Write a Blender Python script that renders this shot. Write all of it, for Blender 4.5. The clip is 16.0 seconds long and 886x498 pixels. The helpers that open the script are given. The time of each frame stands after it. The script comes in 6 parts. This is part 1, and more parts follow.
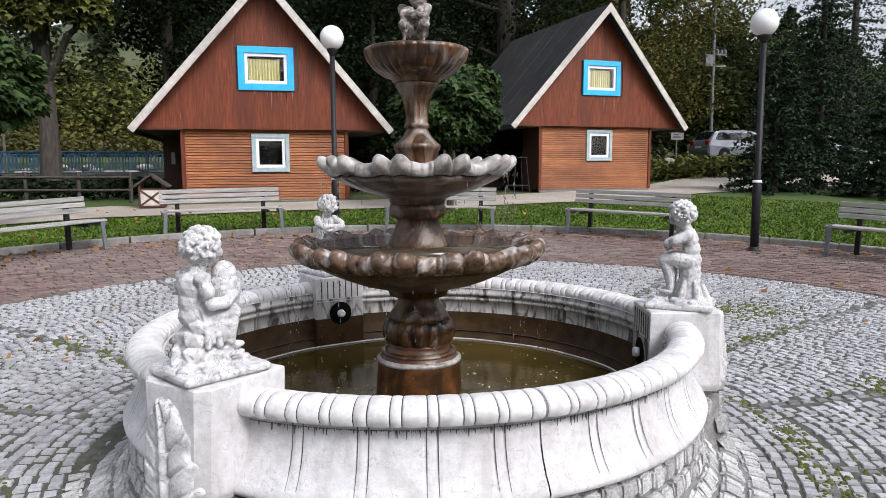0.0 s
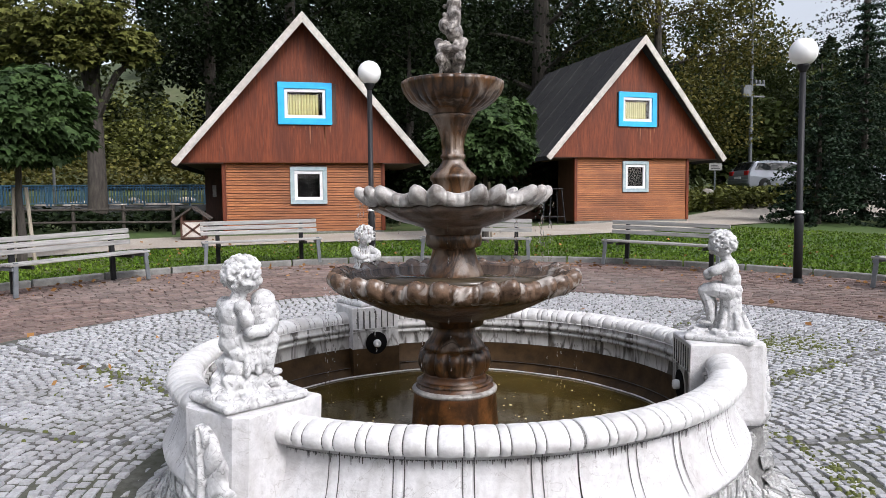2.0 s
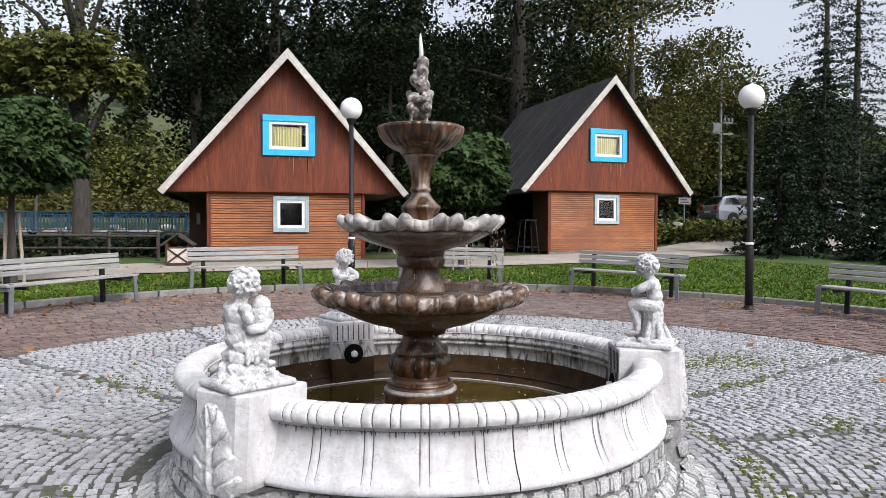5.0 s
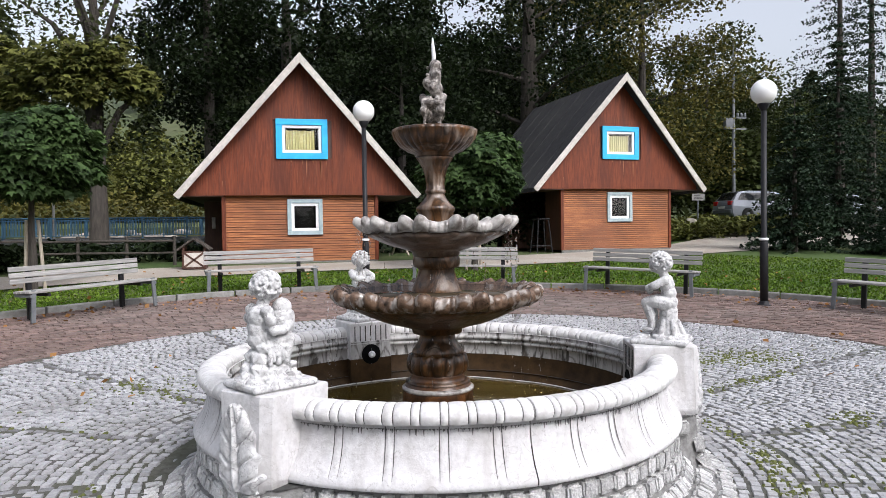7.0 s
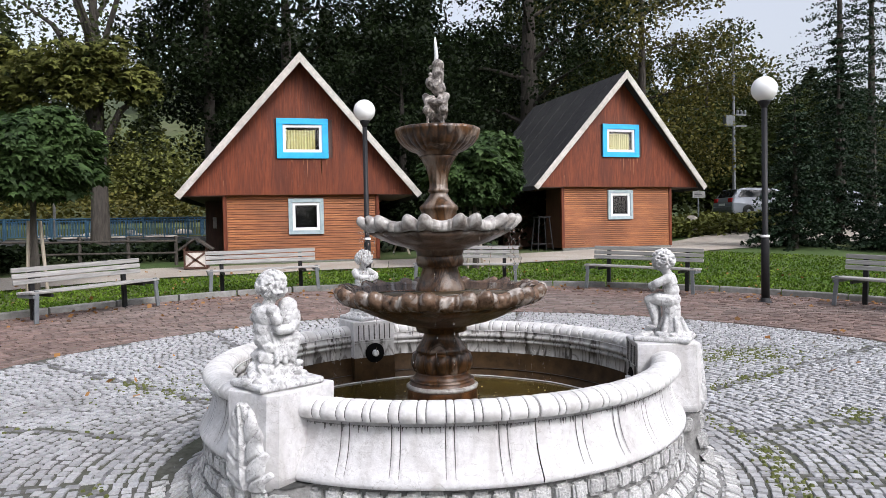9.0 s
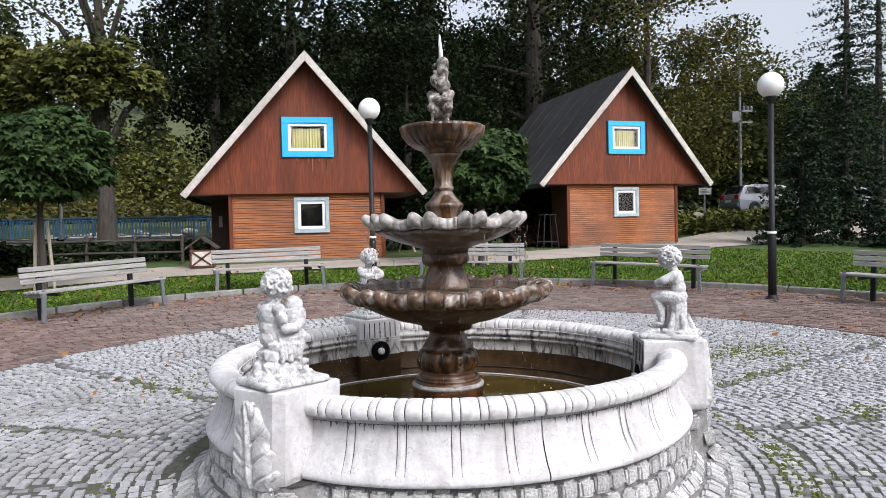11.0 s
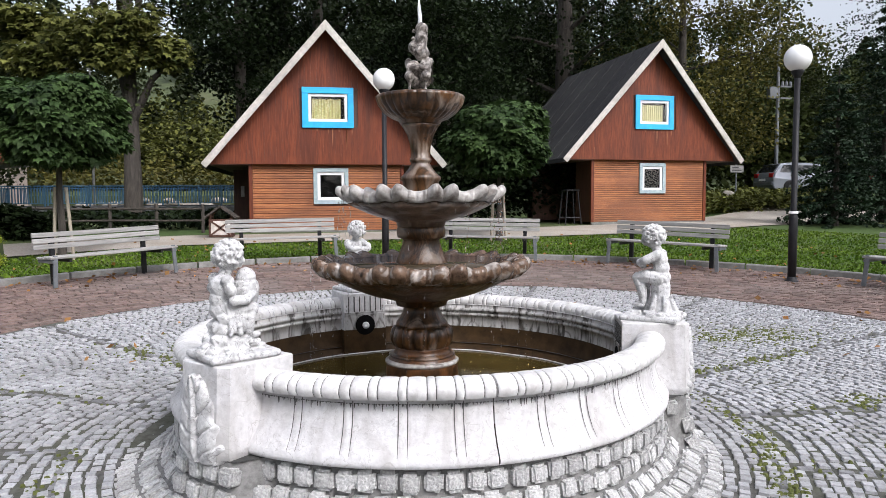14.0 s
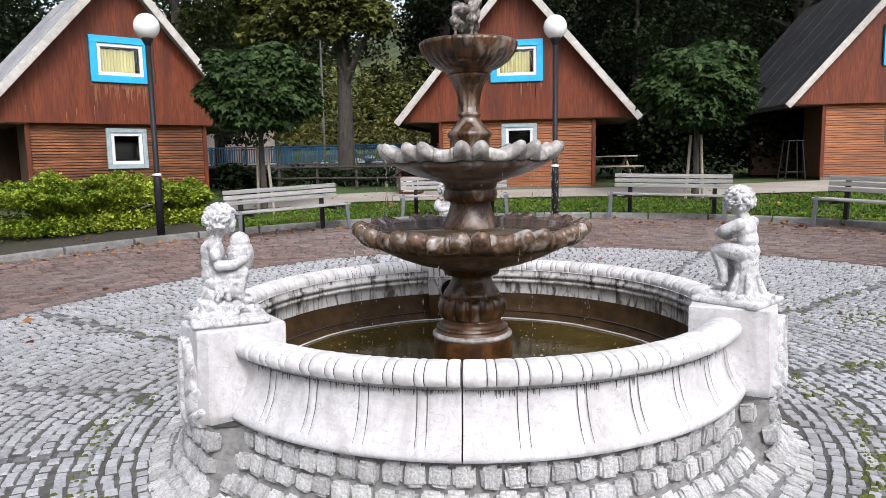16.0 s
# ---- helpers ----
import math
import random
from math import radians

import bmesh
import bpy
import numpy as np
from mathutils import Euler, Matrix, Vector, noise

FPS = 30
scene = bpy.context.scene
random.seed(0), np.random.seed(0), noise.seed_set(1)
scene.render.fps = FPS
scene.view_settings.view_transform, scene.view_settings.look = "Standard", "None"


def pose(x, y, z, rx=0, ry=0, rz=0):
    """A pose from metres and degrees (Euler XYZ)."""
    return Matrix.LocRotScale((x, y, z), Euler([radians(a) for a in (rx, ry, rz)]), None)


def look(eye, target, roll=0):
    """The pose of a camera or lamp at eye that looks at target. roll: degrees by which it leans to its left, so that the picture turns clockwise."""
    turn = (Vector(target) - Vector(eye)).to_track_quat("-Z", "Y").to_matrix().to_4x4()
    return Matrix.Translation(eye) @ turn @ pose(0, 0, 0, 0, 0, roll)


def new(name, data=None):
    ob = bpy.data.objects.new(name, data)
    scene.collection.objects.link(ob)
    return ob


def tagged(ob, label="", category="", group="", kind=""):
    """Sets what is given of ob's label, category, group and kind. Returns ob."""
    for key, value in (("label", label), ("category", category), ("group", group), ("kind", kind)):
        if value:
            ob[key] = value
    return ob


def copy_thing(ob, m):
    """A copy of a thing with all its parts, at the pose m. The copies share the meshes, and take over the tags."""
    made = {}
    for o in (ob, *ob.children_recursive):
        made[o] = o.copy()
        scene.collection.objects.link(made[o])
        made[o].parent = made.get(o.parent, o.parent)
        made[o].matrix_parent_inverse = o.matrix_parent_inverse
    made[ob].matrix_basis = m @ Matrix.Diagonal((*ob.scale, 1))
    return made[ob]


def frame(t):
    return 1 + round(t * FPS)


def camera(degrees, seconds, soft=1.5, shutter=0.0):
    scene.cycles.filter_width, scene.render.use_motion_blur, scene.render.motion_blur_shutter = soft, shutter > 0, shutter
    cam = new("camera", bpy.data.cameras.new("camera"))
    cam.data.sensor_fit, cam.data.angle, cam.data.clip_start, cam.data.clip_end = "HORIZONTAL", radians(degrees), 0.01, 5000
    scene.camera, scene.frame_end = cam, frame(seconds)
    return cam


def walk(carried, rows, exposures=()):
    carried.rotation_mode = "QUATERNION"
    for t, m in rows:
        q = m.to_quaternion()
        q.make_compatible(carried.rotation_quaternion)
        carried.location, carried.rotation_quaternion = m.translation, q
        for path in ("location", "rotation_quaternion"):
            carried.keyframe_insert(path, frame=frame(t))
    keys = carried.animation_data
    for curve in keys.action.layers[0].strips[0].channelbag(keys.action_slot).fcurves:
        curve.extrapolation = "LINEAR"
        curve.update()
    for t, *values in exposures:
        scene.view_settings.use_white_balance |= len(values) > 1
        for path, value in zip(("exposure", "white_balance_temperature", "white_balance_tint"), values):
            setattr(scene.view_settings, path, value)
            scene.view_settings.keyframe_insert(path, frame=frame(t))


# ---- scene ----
cam = camera(64.6, 16.0, soft=0.8)

PATH = [
    (0, (-0.824, -3.629, 1.492), (-0.315, -1.709, 1.26), -0.3),
    (0.5, (-0.836, -3.64, 1.493), (-0.418, -1.688, 1.382), -0.5),
    (1, (-0.833, -3.639, 1.482), (-0.414, -1.689, 1.334), -0.4),
    (1.5, (-0.836, -3.647, 1.486), (-0.424, -1.697, 1.323), -0.5),
    (2, (-0.831, -3.641, 1.483), (-0.417, -1.69, 1.342), -0.5),
    (2.5, (-0.835, -3.65, 1.486), (-0.408, -1.701, 1.342), -0.3),
    (3, (-0.83, -3.674, 1.481), (-0.402, -1.729, 1.297), -1.2),
    (3.5, (-0.846, -3.818, 1.48), (-0.377, -1.876, 1.379), 0.0),
    (4, (-0.825, -4.073, 1.443), (-0.318, -2.144, 1.29), 1.4),
    (4.2, (-0.836, -4.14, 1.455), (-0.35, -2.203, 1.359), 1.0),
    (6.3, (-0.936, -4.334, 1.461), (-0.478, -2.388, 1.418), -0.8),
    (6.5, (-0.926, -4.333, 1.466), (-0.505, -2.378, 1.418), -1.2),
    (7, (-0.922, -4.349, 1.462), (-0.488, -2.397, 1.409), -0.8),
    (7.5, (-0.931, -4.36, 1.46), (-0.486, -2.412, 1.377), -1.2),
    (8, (-0.936, -4.371, 1.463), (-0.493, -2.422, 1.379), -1.3),
    (8.5, (-0.942, -4.368, 1.465), (-0.503, -2.418, 1.39), -1.0),
    (9, (-0.946, -4.362, 1.464), (-0.513, -2.41, 1.407), -1.1),
    (9.2, (-0.946, -4.356, 1.46), (-0.529, -2.4, 1.403), -1.2),
    (11.5, (-0.943, -4.356, 1.464), (-0.527, -2.401, 1.397), -1.4),
    (12, (-0.95, -4.354, 1.455), (-0.551, -2.395, 1.375), -1.6),
    (12.5, (-0.953, -4.33, 1.45), (-0.582, -2.368, 1.341), -1.7),
    (13, (-0.935, -4.305, 1.458), (-0.608, -2.337, 1.316), -2.3),
    (13.5, (-0.842, -4.283, 1.457), (-0.458, -2.326, 1.295), -4.3),
    (14, (-0.575, -4.298, 1.456), (-0.249, -2.329, 1.32), -0.3),
    (14.5, (-0.369, -4.228, 1.457), (-0.2, -2.241, 1.311), -2.2),
    (15, (-0.147, -4.112, 1.494), (-0.055, -2.114, 1.499), -0.3),
    (15.5, (0.169, -4.018, 1.473), (-0.057, -2.037, 1.318), 0.8),
    (16, (0.477, -3.938, 1.466), (0.159, -1.98, 1.211), -1.1),
]
walk(cam, [(t, look(eye, target, roll)) for t, eye, target, roll in PATH], [(0.0, -0.09, 6150, 14), (1.0, -0.01, 6150, 14), (14.5, 0.0, 6150, 14), (16.0, -0.03, 6150, 14)])

# ---- light ----
world = bpy.data.worlds.new("world")
scene.world = world
world.use_nodes = True
_nt = world.node_tree
_sky = _nt.nodes.new("ShaderNodeTexSky")
_sky.sky_type = "NISHITA"
_sky.sun_disc = False
_sky.sun_elevation = radians(42)
_sky.sun_rotation = radians(153)
_sky.air_density = 1.3
_sky.dust_density = 5.0
_sky.ozone_density = 2.0
_haze = _nt.nodes.new("ShaderNodeHueSaturation")
_haze.inputs["Saturation"].default_value = 0.3
_haze.inputs["Value"].default_value = 1.25
_nt.links.new(_sky.outputs[0], _haze.inputs["Color"])
_nt.links.new(_haze.outputs[0], _nt.nodes["Background"].inputs[0])
_nt.nodes["Background"].inputs[1].default_value = 0.19
sun_data = bpy.data.lights.new("sun", "SUN")
sun_data.energy = 1.7
sun_data.angle = radians(12)
sun_data.color = (1.0, 0.97, 0.93)
sun = new("sun", sun_data)
sun.matrix_world = look((7.5, -15, 17), (0, 0, 0))

# ---- materials ----


def mat(name, a, b=None, scale=8.0, rough=0.7, bump=0.2, metal=0.0, big=None, bigscale=0.7, bigmix=0.5, island=0.0, rnd=0.0,
        grain=None, spec=0.5, dist=0.01, veins=None, veinscale=6.0, veinwidth=0.03, hard=0.23, run=None):
    """A two-scale procedural surface. a, b: fine colours; big: broad stain colour; grain, run: stretch of the fine noise and of the stains."""
    m = bpy.data.materials.new(name)
    m.use_nodes = True
    nt = m.node_tree
    n, l = nt.nodes, nt.links
    bs = n["Principled BSDF"]
    bs.inputs["Roughness"].default_value = rough
    bs.inputs["Metallic"].default_value = metal
    bs.inputs["Specular IOR Level"].default_value = spec
    co = n.new("ShaderNodeTexCoord")
    src = co.outputs["Object"]
    if grain:
        mp = n.new("ShaderNodeMapping")
        mp.inputs["Scale"].default_value = grain
        l.new(src, mp.inputs[0])
        fine_in = mp.outputs[0]
    else:
        fine_in = src
    nz = n.new("ShaderNodeTexNoise")
    nz.inputs["Scale"].default_value = scale
    nz.inputs["Detail"].default_value = 6
    nz.inputs["Roughness"].default_value = 0.65
    l.new(fine_in, nz.inputs["Vector"])
    rp = n.new("ShaderNodeValToRGB")
    rp.color_ramp.elements[0].position, rp.color_ramp.elements[1].position = 0.32, 0.68
    b = b or tuple(min(1, c * 1.35) for c in a)
    rp.color_ramp.elements[0].color, rp.color_ramp.elements[1].color = (*a, 1), (*b, 1)
    l.new(nz.outputs["Fac"], rp.inputs[0])
    col = rp.outputs[0]
    if big:
        nb = n.new("ShaderNodeTexNoise")
        nb.inputs["Scale"].default_value = bigscale
        nb.inputs["Detail"].default_value = 4
        nb.inputs["Distortion"].default_value = 0.6
        if run:
            mr2 = n.new("ShaderNodeMapping")
            mr2.inputs["Scale"].default_value = run
            l.new(src, mr2.inputs[0])
            l.new(mr2.outputs[0], nb.inputs["Vector"])
        else:
            l.new(src, nb.inputs["Vector"])
        rb = n.new("ShaderNodeValToRGB")
        rb.color_ramp.elements[0].position, rb.color_ramp.elements[1].position = 0.68 - hard if hard > 0.2 else 0.52, 0.68 if hard > 0.2 else 0.52 + hard
        rb.color_ramp.elements[0].color, rb.color_ramp.elements[1].color = (0, 0, 0, 1), (bigmix, bigmix, bigmix, 1)
        l.new(nb.outputs["Fac"], rb.inputs[0])
        mx = n.new("ShaderNodeMixRGB")
        l.new(rb.outputs[0], mx.inputs[0])
        l.new(col, mx.inputs[1])
        mx.inputs[2].default_value = (*big, 1)
        col = mx.outputs[0]
    if veins:
        nv = n.new("ShaderNodeTexNoise")
        nv.inputs["Scale"].default_value = veinscale
        nv.inputs["Detail"].default_value = 5
        nv.inputs["Distortion"].default_value = 0.8
        l.new(fine_in, nv.inputs["Vector"])
        ms = n.new("ShaderNodeMath")
        ms.operation = "SUBTRACT"
        ms.inputs[1].default_value = 0.5
        l.new(nv.outputs["Fac"], ms.inputs[0])
        mb = n.new("ShaderNodeMath")
        mb.operation = "ABSOLUTE"
        l.new(ms.outputs[0], mb.inputs[0])
        mv = n.new("ShaderNodeMapRange")
        mv.inputs["From Min"].default_value, mv.inputs["From Max"].default_value = 0.0, veinwidth
        mv.inputs["To Min"].default_value, mv.inputs["To Max"].default_value = 0.75, 0.0
        l.new(mb.outputs[0], mv.inputs["Value"])
        mx2 = n.new("ShaderNodeMixRGB")
        l.new(mv.outputs[0], mx2.inputs[0])
        l.new(col, mx2.inputs[1])
        mx2.inputs[2].default_value = (*veins, 1)
        col = mx2.outputs[0]
    if island or rnd:
        if island:
            geo = n.new("ShaderNodeNewGeometry")
            val = geo.outputs["Random Per Island"]
        else:
            oi = n.new("ShaderNodeObjectInfo")
            val = oi.outputs["Random"]
        amount = island or rnd
        mr = n.new("ShaderNodeMapRange")
        mr.inputs["To Min"].default_value, mr.inputs["To Max"].default_value = 1 - amount, 1 + amount
        l.new(val, mr.inputs["Value"])
        hs = n.new("ShaderNodeHueSaturation")
        l.new(mr.outputs[0], hs.inputs["Value"])
        l.new(col, hs.inputs["Color"])
        col = hs.outputs[0]
    l.new(col, bs.inputs["Base Color"])
    if bump:
        bp = n.new("ShaderNodeBump")
        bp.inputs["Strength"].default_value = bump
        bp.inputs["Distance"].default_value = dist
        l.new(nz.outputs["Fac"], bp.inputs["Height"])
        l.new(bp.outputs[0], bs.inputs["Normal"])
    return m


def leafmat(name, a, b, trans=0.25):
    m = mat(name, a, b, scale=0.9, rough=0.55, bump=0, island=0.45, spec=0.12)
    nt = m.node_tree
    bs = nt.nodes["Principled BSDF"]
    col = bs.inputs["Base Color"].links[0].from_socket
    tr = nt.nodes.new("ShaderNodeBsdfTranslucent")
    nt.links.new(col, tr.inputs[0])
    mx = nt.nodes.new("ShaderNodeMixShader")
    mx.inputs[0].default_value = trans
    nt.links.new(bs.outputs[0], mx.inputs[1])
    nt.links.new(tr.outputs[0], mx.inputs[2])
    nt.links.new(mx.outputs[0], nt.nodes["Material Output"].inputs[0])
    return m


M = {}
M["concrete"] = mat("white_concrete", (0.58, 0.57, 0.57), (0.74, 0.73, 0.73), 34, 0.75, 0.4, big=(0.38, 0.36, 0.34), bigscale=7.0, bigmix=0.55, run=(1, 1, 0.35), veins=(0.40, 0.38, 0.36), veinscale=9, veinwidth=0.008)
M["coping"] = mat("coping_concrete", (0.58, 0.57, 0.56), (0.75, 0.74, 0.73), 34, 0.75, 0.4, big=(0.33, 0.31, 0.29), bigscale=8.0, bigmix=0.5, rnd=0.06)
M["coping_gap"] = mat("coping_joint_mortar", (0.035, 0.032, 0.03), (0.10, 0.095, 0.09), 30, 0.85, 0.1)
M["inner"] = mat("stained_inner_concrete", (0.34, 0.33, 0.32), (0.58, 0.57, 0.55), 14, 0.75, 0.4, big=(0.03, 0.025, 0.018), bigscale=15, bigmix=0.9, hard=0.10, run=(1, 1, 0.28), grain=(1, 1, 0.3), veins=(0.10, 0.085, 0.07), veinscale=6, veinwidth=0.03)
M["wetwall"] = mat("wet_brown_concrete", (0.022, 0.012, 0.004), (0.065, 0.036, 0.013), 10, 0.6, 0.3, spec=0.2)
M["groove"] = mat("dark_groove_grey", (0.05, 0.047, 0.044), (0.14, 0.135, 0.13), 30, 0.9, 0)
M["joint"] = mat("dark_joint", (0.03, 0.03, 0.03), (0.07, 0.07, 0.065), 30, 0.9, 0)
M["bowl"] = mat("wet_brown_stone", (0.010, 0.005, 0.002), (0.165, 0.075, 0.026), 13, 0.30, 0.6, big=(0.36, 0.30, 0.25), bigscale=9, bigmix=0.6, hard=0.14, run=(1, 1, 0.35), veins=(0.008, 0.005, 0.003), veinscale=8, veinwidth=0.05, grain=(1, 1, 0.4))
M["lip"] = mat("pale_worn_stone", (0.20, 0.175, 0.155), (0.55, 0.53, 0.505), 16, 0.28, 0.6, big=(0.05, 0.03, 0.02), bigscale=9, bigmix=0.8, hard=0.14)
M["lip_brown"] = mat("worn_brown_stone", (0.022, 0.011, 0.005), (0.20, 0.125, 0.08), 16, 0.24, 0.6, big=(0.50, 0.46, 0.42), bigscale=11, bigmix=0.7, hard=0.12)
M["bowl_pale"] = mat("wet_grey_brown_stone", (0.030, 0.017, 0.010), (0.24, 0.165, 0.12), 13, 0.28, 0.6, big=(0.46, 0.43, 0.40), bigscale=7, bigmix=0.7, hard=0.2, run=(1, 1, 0.35))
M["statue"] = mat("weathered_white_plaster", (0.44, 0.437, 0.435), (0.72, 0.715, 0.71), 30, 0.85, 0.6, big=(0.21, 0.205, 0.20), bigscale=19, bigmix=0.65, hard=0.2, dist=0.006, veins=(0.15, 0.145, 0.14), veinscale=17, veinwidth=0.016)
M["statue_dark"] = mat("wet_grey_plaster", (0.06, 0.042, 0.032), (0.52, 0.48, 0.44), 24, 0.4, 0.7, big=(0.03, 0.022, 0.018), bigscale=16, bigmix=0.9, hard=0.14, veins=(0.02, 0.015, 0.012), veinscale=14, veinwidth=0.04)
M["rust"] = mat("wet_rusty_stone", (0.022, 0.009, 0.003), (0.16, 0.066, 0.020), 14, 0.32, 0.5, big=(0.012, 0.007, 0.004), bigscale=9, bigmix=0.8, hard=0.16, run=(1, 1, 0.4))
M["sett"] = mat("granite_sett", (0.30, 0.302, 0.31), (0.50, 0.502, 0.515), 60, 0.6, 0.6, island=0.17, dist=0.004, big=(0.27, 0.265, 0.26), bigscale=0.9, bigmix=0.5)
M["sett_piece"] = mat("granite_sett_piece", (0.36, 0.357, 0.35), (0.72, 0.715, 0.70), 6.5, 0.8, 0.6, rnd=0.2, dist=0.03)
M["mortar"] = mat("grey_mortar", (0.14, 0.138, 0.132), (0.30, 0.295, 0.285), 24, 0.95, 0.8)
# Lighter roof copy; sky glare on the slope is put into the colour.
M["roof_grey"] = mat("sky_glare_grey_roof", (0.27, 0.27, 0.28), (0.42, 0.42, 0.43), 9, 0.75, 0.3, big=(0.14, 0.14, 0.14), bigscale=0.6, bigmix=0.5)
M["sett_dark"] = mat("dark_basalt_sett", (0.13, 0.13, 0.135), (0.25, 0.25, 0.255), 50, 0.8, 0.4, island=0.3)
M["sand"] = mat("joint_sand", (0.045, 0.043, 0.039), (0.14, 0.135, 0.125), 18, 0.95, 0.4, big=(0.05, 0.06, 0.02), bigscale=1.2, bigmix=0.6)
M["moss"] = mat("moss", (0.055, 0.070, 0.014), (0.13, 0.14, 0.034), 40, 0.95, 0.6)
M["soil"] = mat("dark_garden_soil", (0.022, 0.017, 0.012), (0.062, 0.050, 0.037), 22, 0.95, 0.8, big=(0.035, 0.042, 0.014), bigscale=1.1, bigmix=0.6)
M["brick"] = mat("red_paver", (0.115, 0.076, 0.064), (0.225, 0.158, 0.135), 20, 0.85, 0.3, island=0.30, big=(0.19, 0.165, 0.15), bigscale=0.5, bigmix=0.5)
M["grass"] = mat("grass_ground", (0.028, 0.056, 0.007), (0.055, 0.098, 0.014), 14, 0.95, 0.5, big=(0.11, 0.10, 0.04), bigscale=0.35, bigmix=0.5)
M["grassblade"] = leafmat("grass_blade", (0.048, 0.100, 0.009), (0.125, 0.19, 0.022), 0.2)
M["path"] = mat("beige_gravel", (0.30, 0.265, 0.22), (0.46, 0.42, 0.36), 25, 0.95, 0.4, big=(0.22, 0.18, 0.14), bigscale=0.5, bigmix=0.6)
M["kerb"] = mat("grey_kerb_concrete", (0.15, 0.15, 0.14), (0.27, 0.265, 0.25), 12, 0.85, 0.3, big=(0.08, 0.08, 0.065), bigscale=2, bigmix=0.5, rnd=0.1)
M["gable"] = mat("red_brown_gable_boards", (0.100, 0.022, 0.009), (0.205, 0.052, 0.020), 6, 0.6, 0.2, spec=0.3, big=(0.075, 0.021, 0.012), bigscale=1.6, bigmix=0.7, grain=(6, 6, 0.5), run=(2, 2, 0.4), rnd=0.05)
M["clad_worn"] = mat("weathered_brown_cladding", (0.10, 0.036, 0.015), (0.27, 0.105, 0.042), 5, 0.7, 0.25, spec=0.25, big=(0.07, 0.03, 0.016), bigscale=1.2, bigmix=0.7, grain=(0.7, 0.7, 7), rnd=0.30)
M["clad"] = mat("orange_brown_cladding", (0.22, 0.072, 0.024), (0.38, 0.145, 0.050), 5, 0.6, 0.25, spec=0.3, big=(0.16, 0.055, 0.022), bigscale=1.0, bigmix=0.6, grain=(0.7, 0.7, 7), rnd=0.14)
# Darker backing between the boards; the lap shadow is put into its colour.
M["cladgap"] = mat("cladding_shadow_board", (0.09, 0.03, 0.014), (0.15, 0.05, 0.022), 6, 0.6, 0.2)
M["barge"] = mat("pale_barge_board", (0.44, 0.41, 0.37), (0.64, 0.60, 0.55), 10, 0.7, 0.2, big=(0.26, 0.24, 0.2), bigscale=1.5, bigmix=0.5)
M["roof"] = mat("dark_roof_felt", (0.020, 0.020, 0.021), (0.045, 0.045, 0.047), 9, 0.9, 0.3, spec=0.15, big=(0.055, 0.055, 0.052), bigscale=0.6, bigmix=0.6)
M["blue"] = mat("bright_blue_paint", (0.02, 0.36, 0.68), (0.03, 0.45, 0.80), 5, 0.45, 0.1)
M["bluegrey"] = mat("faded_blue_grey_paint", (0.25, 0.33, 0.36), (0.40, 0.47, 0.48), 10, 0.6, 0.2)
M["white"] = mat("white_window_plastic", (0.74, 0.74, 0.74), (0.82, 0.82, 0.82), 3, 0.35, 0)
M["curtain"] = mat("yellow_curtain", (0.38, 0.34, 0.13), (0.58, 0.54, 0.28), 6, 0.8, 0.2, grain=(8, 8, 0.6))
# Near-black: the darkness inside rooms and hollows is put into this colour.
M["dark"] = mat("dark_interior", (0.003, 0.003, 0.003), (0.006, 0.006, 0.006), 3, 0.9, 0, spec=0.1)
# Dark brown wood; shade on cottage sides and porches is put into it.
M["shadewood"] = mat("dark_and_shaded_wood", (0.05, 0.02, 0.012), (0.09, 0.038, 0.022), 7, 0.6, 0.2, grain=(4, 4, 0.6))
M["slat"] = mat("weathered_grey_slat", (0.21, 0.205, 0.195), (0.40, 0.39, 0.37), 6, 0.7, 0.25, grain=(0.6, 8, 8), rnd=0.12)
M["steel"] = mat("grey_painted_steel", (0.10, 0.11, 0.12), (0.16, 0.17, 0.18), 10, 0.5, 0.05)
M["black"] = mat("black_painted_steel", (0.010, 0.010, 0.011), (0.018, 0.018, 0.020), 10, 0.5, 0.05, spec=0.25)
M["globe"] = mat("white_opal_globe", (0.80, 0.80, 0.79), (0.86, 0.86, 0.85), 3, 0.25, 0)
M["bark"] = mat("grey_brown_bark", (0.028, 0.024, 0.020), (0.075, 0.064, 0.053), 7, 0.95, 0.8, grain=(2, 2, 0.4), dist=0.03)
M["stake"] = mat("pale_wood_stake", (0.30, 0.25, 0.19), (0.42, 0.37, 0.3), 6, 0.8, 0.2, grain=(5, 5, 0.5))
M["leaf"] = leafmat("maple_leaf", (0.019, 0.038, 0.013), (0.060, 0.098, 0.030), 0.2)
M["leaf_fallen"] = leafmat("fallen_leaf", (0.20, 0.09, 0.03), (0.36, 0.19, 0.06), 0.1)
# Near-black: shade deep inside the crowns is put into the leaf colour.
M["leaf_dark"] = leafmat("dark_shaded_leaf", (0.0048, 0.0095, 0.0032), (0.017, 0.027, 0.009))
M["leaf_lit"] = leafmat("olive_lit_leaf", (0.048, 0.058, 0.014), (0.150, 0.155, 0.040), 0.2)
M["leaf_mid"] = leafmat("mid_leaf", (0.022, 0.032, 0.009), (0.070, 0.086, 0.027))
M["leaf_gold"] = leafmat("yellowing_leaf", (0.050, 0.054, 0.014), (0.16, 0.140, 0.036))
M["leaf_far"] = leafmat("far_forest_leaf", (0.012, 0.018, 0.007), (0.038, 0.048, 0.019))
M["needle"] = leafmat("dark_needle", (0.0075, 0.018, 0.0095), (0.030, 0.049, 0.026), 0.08)
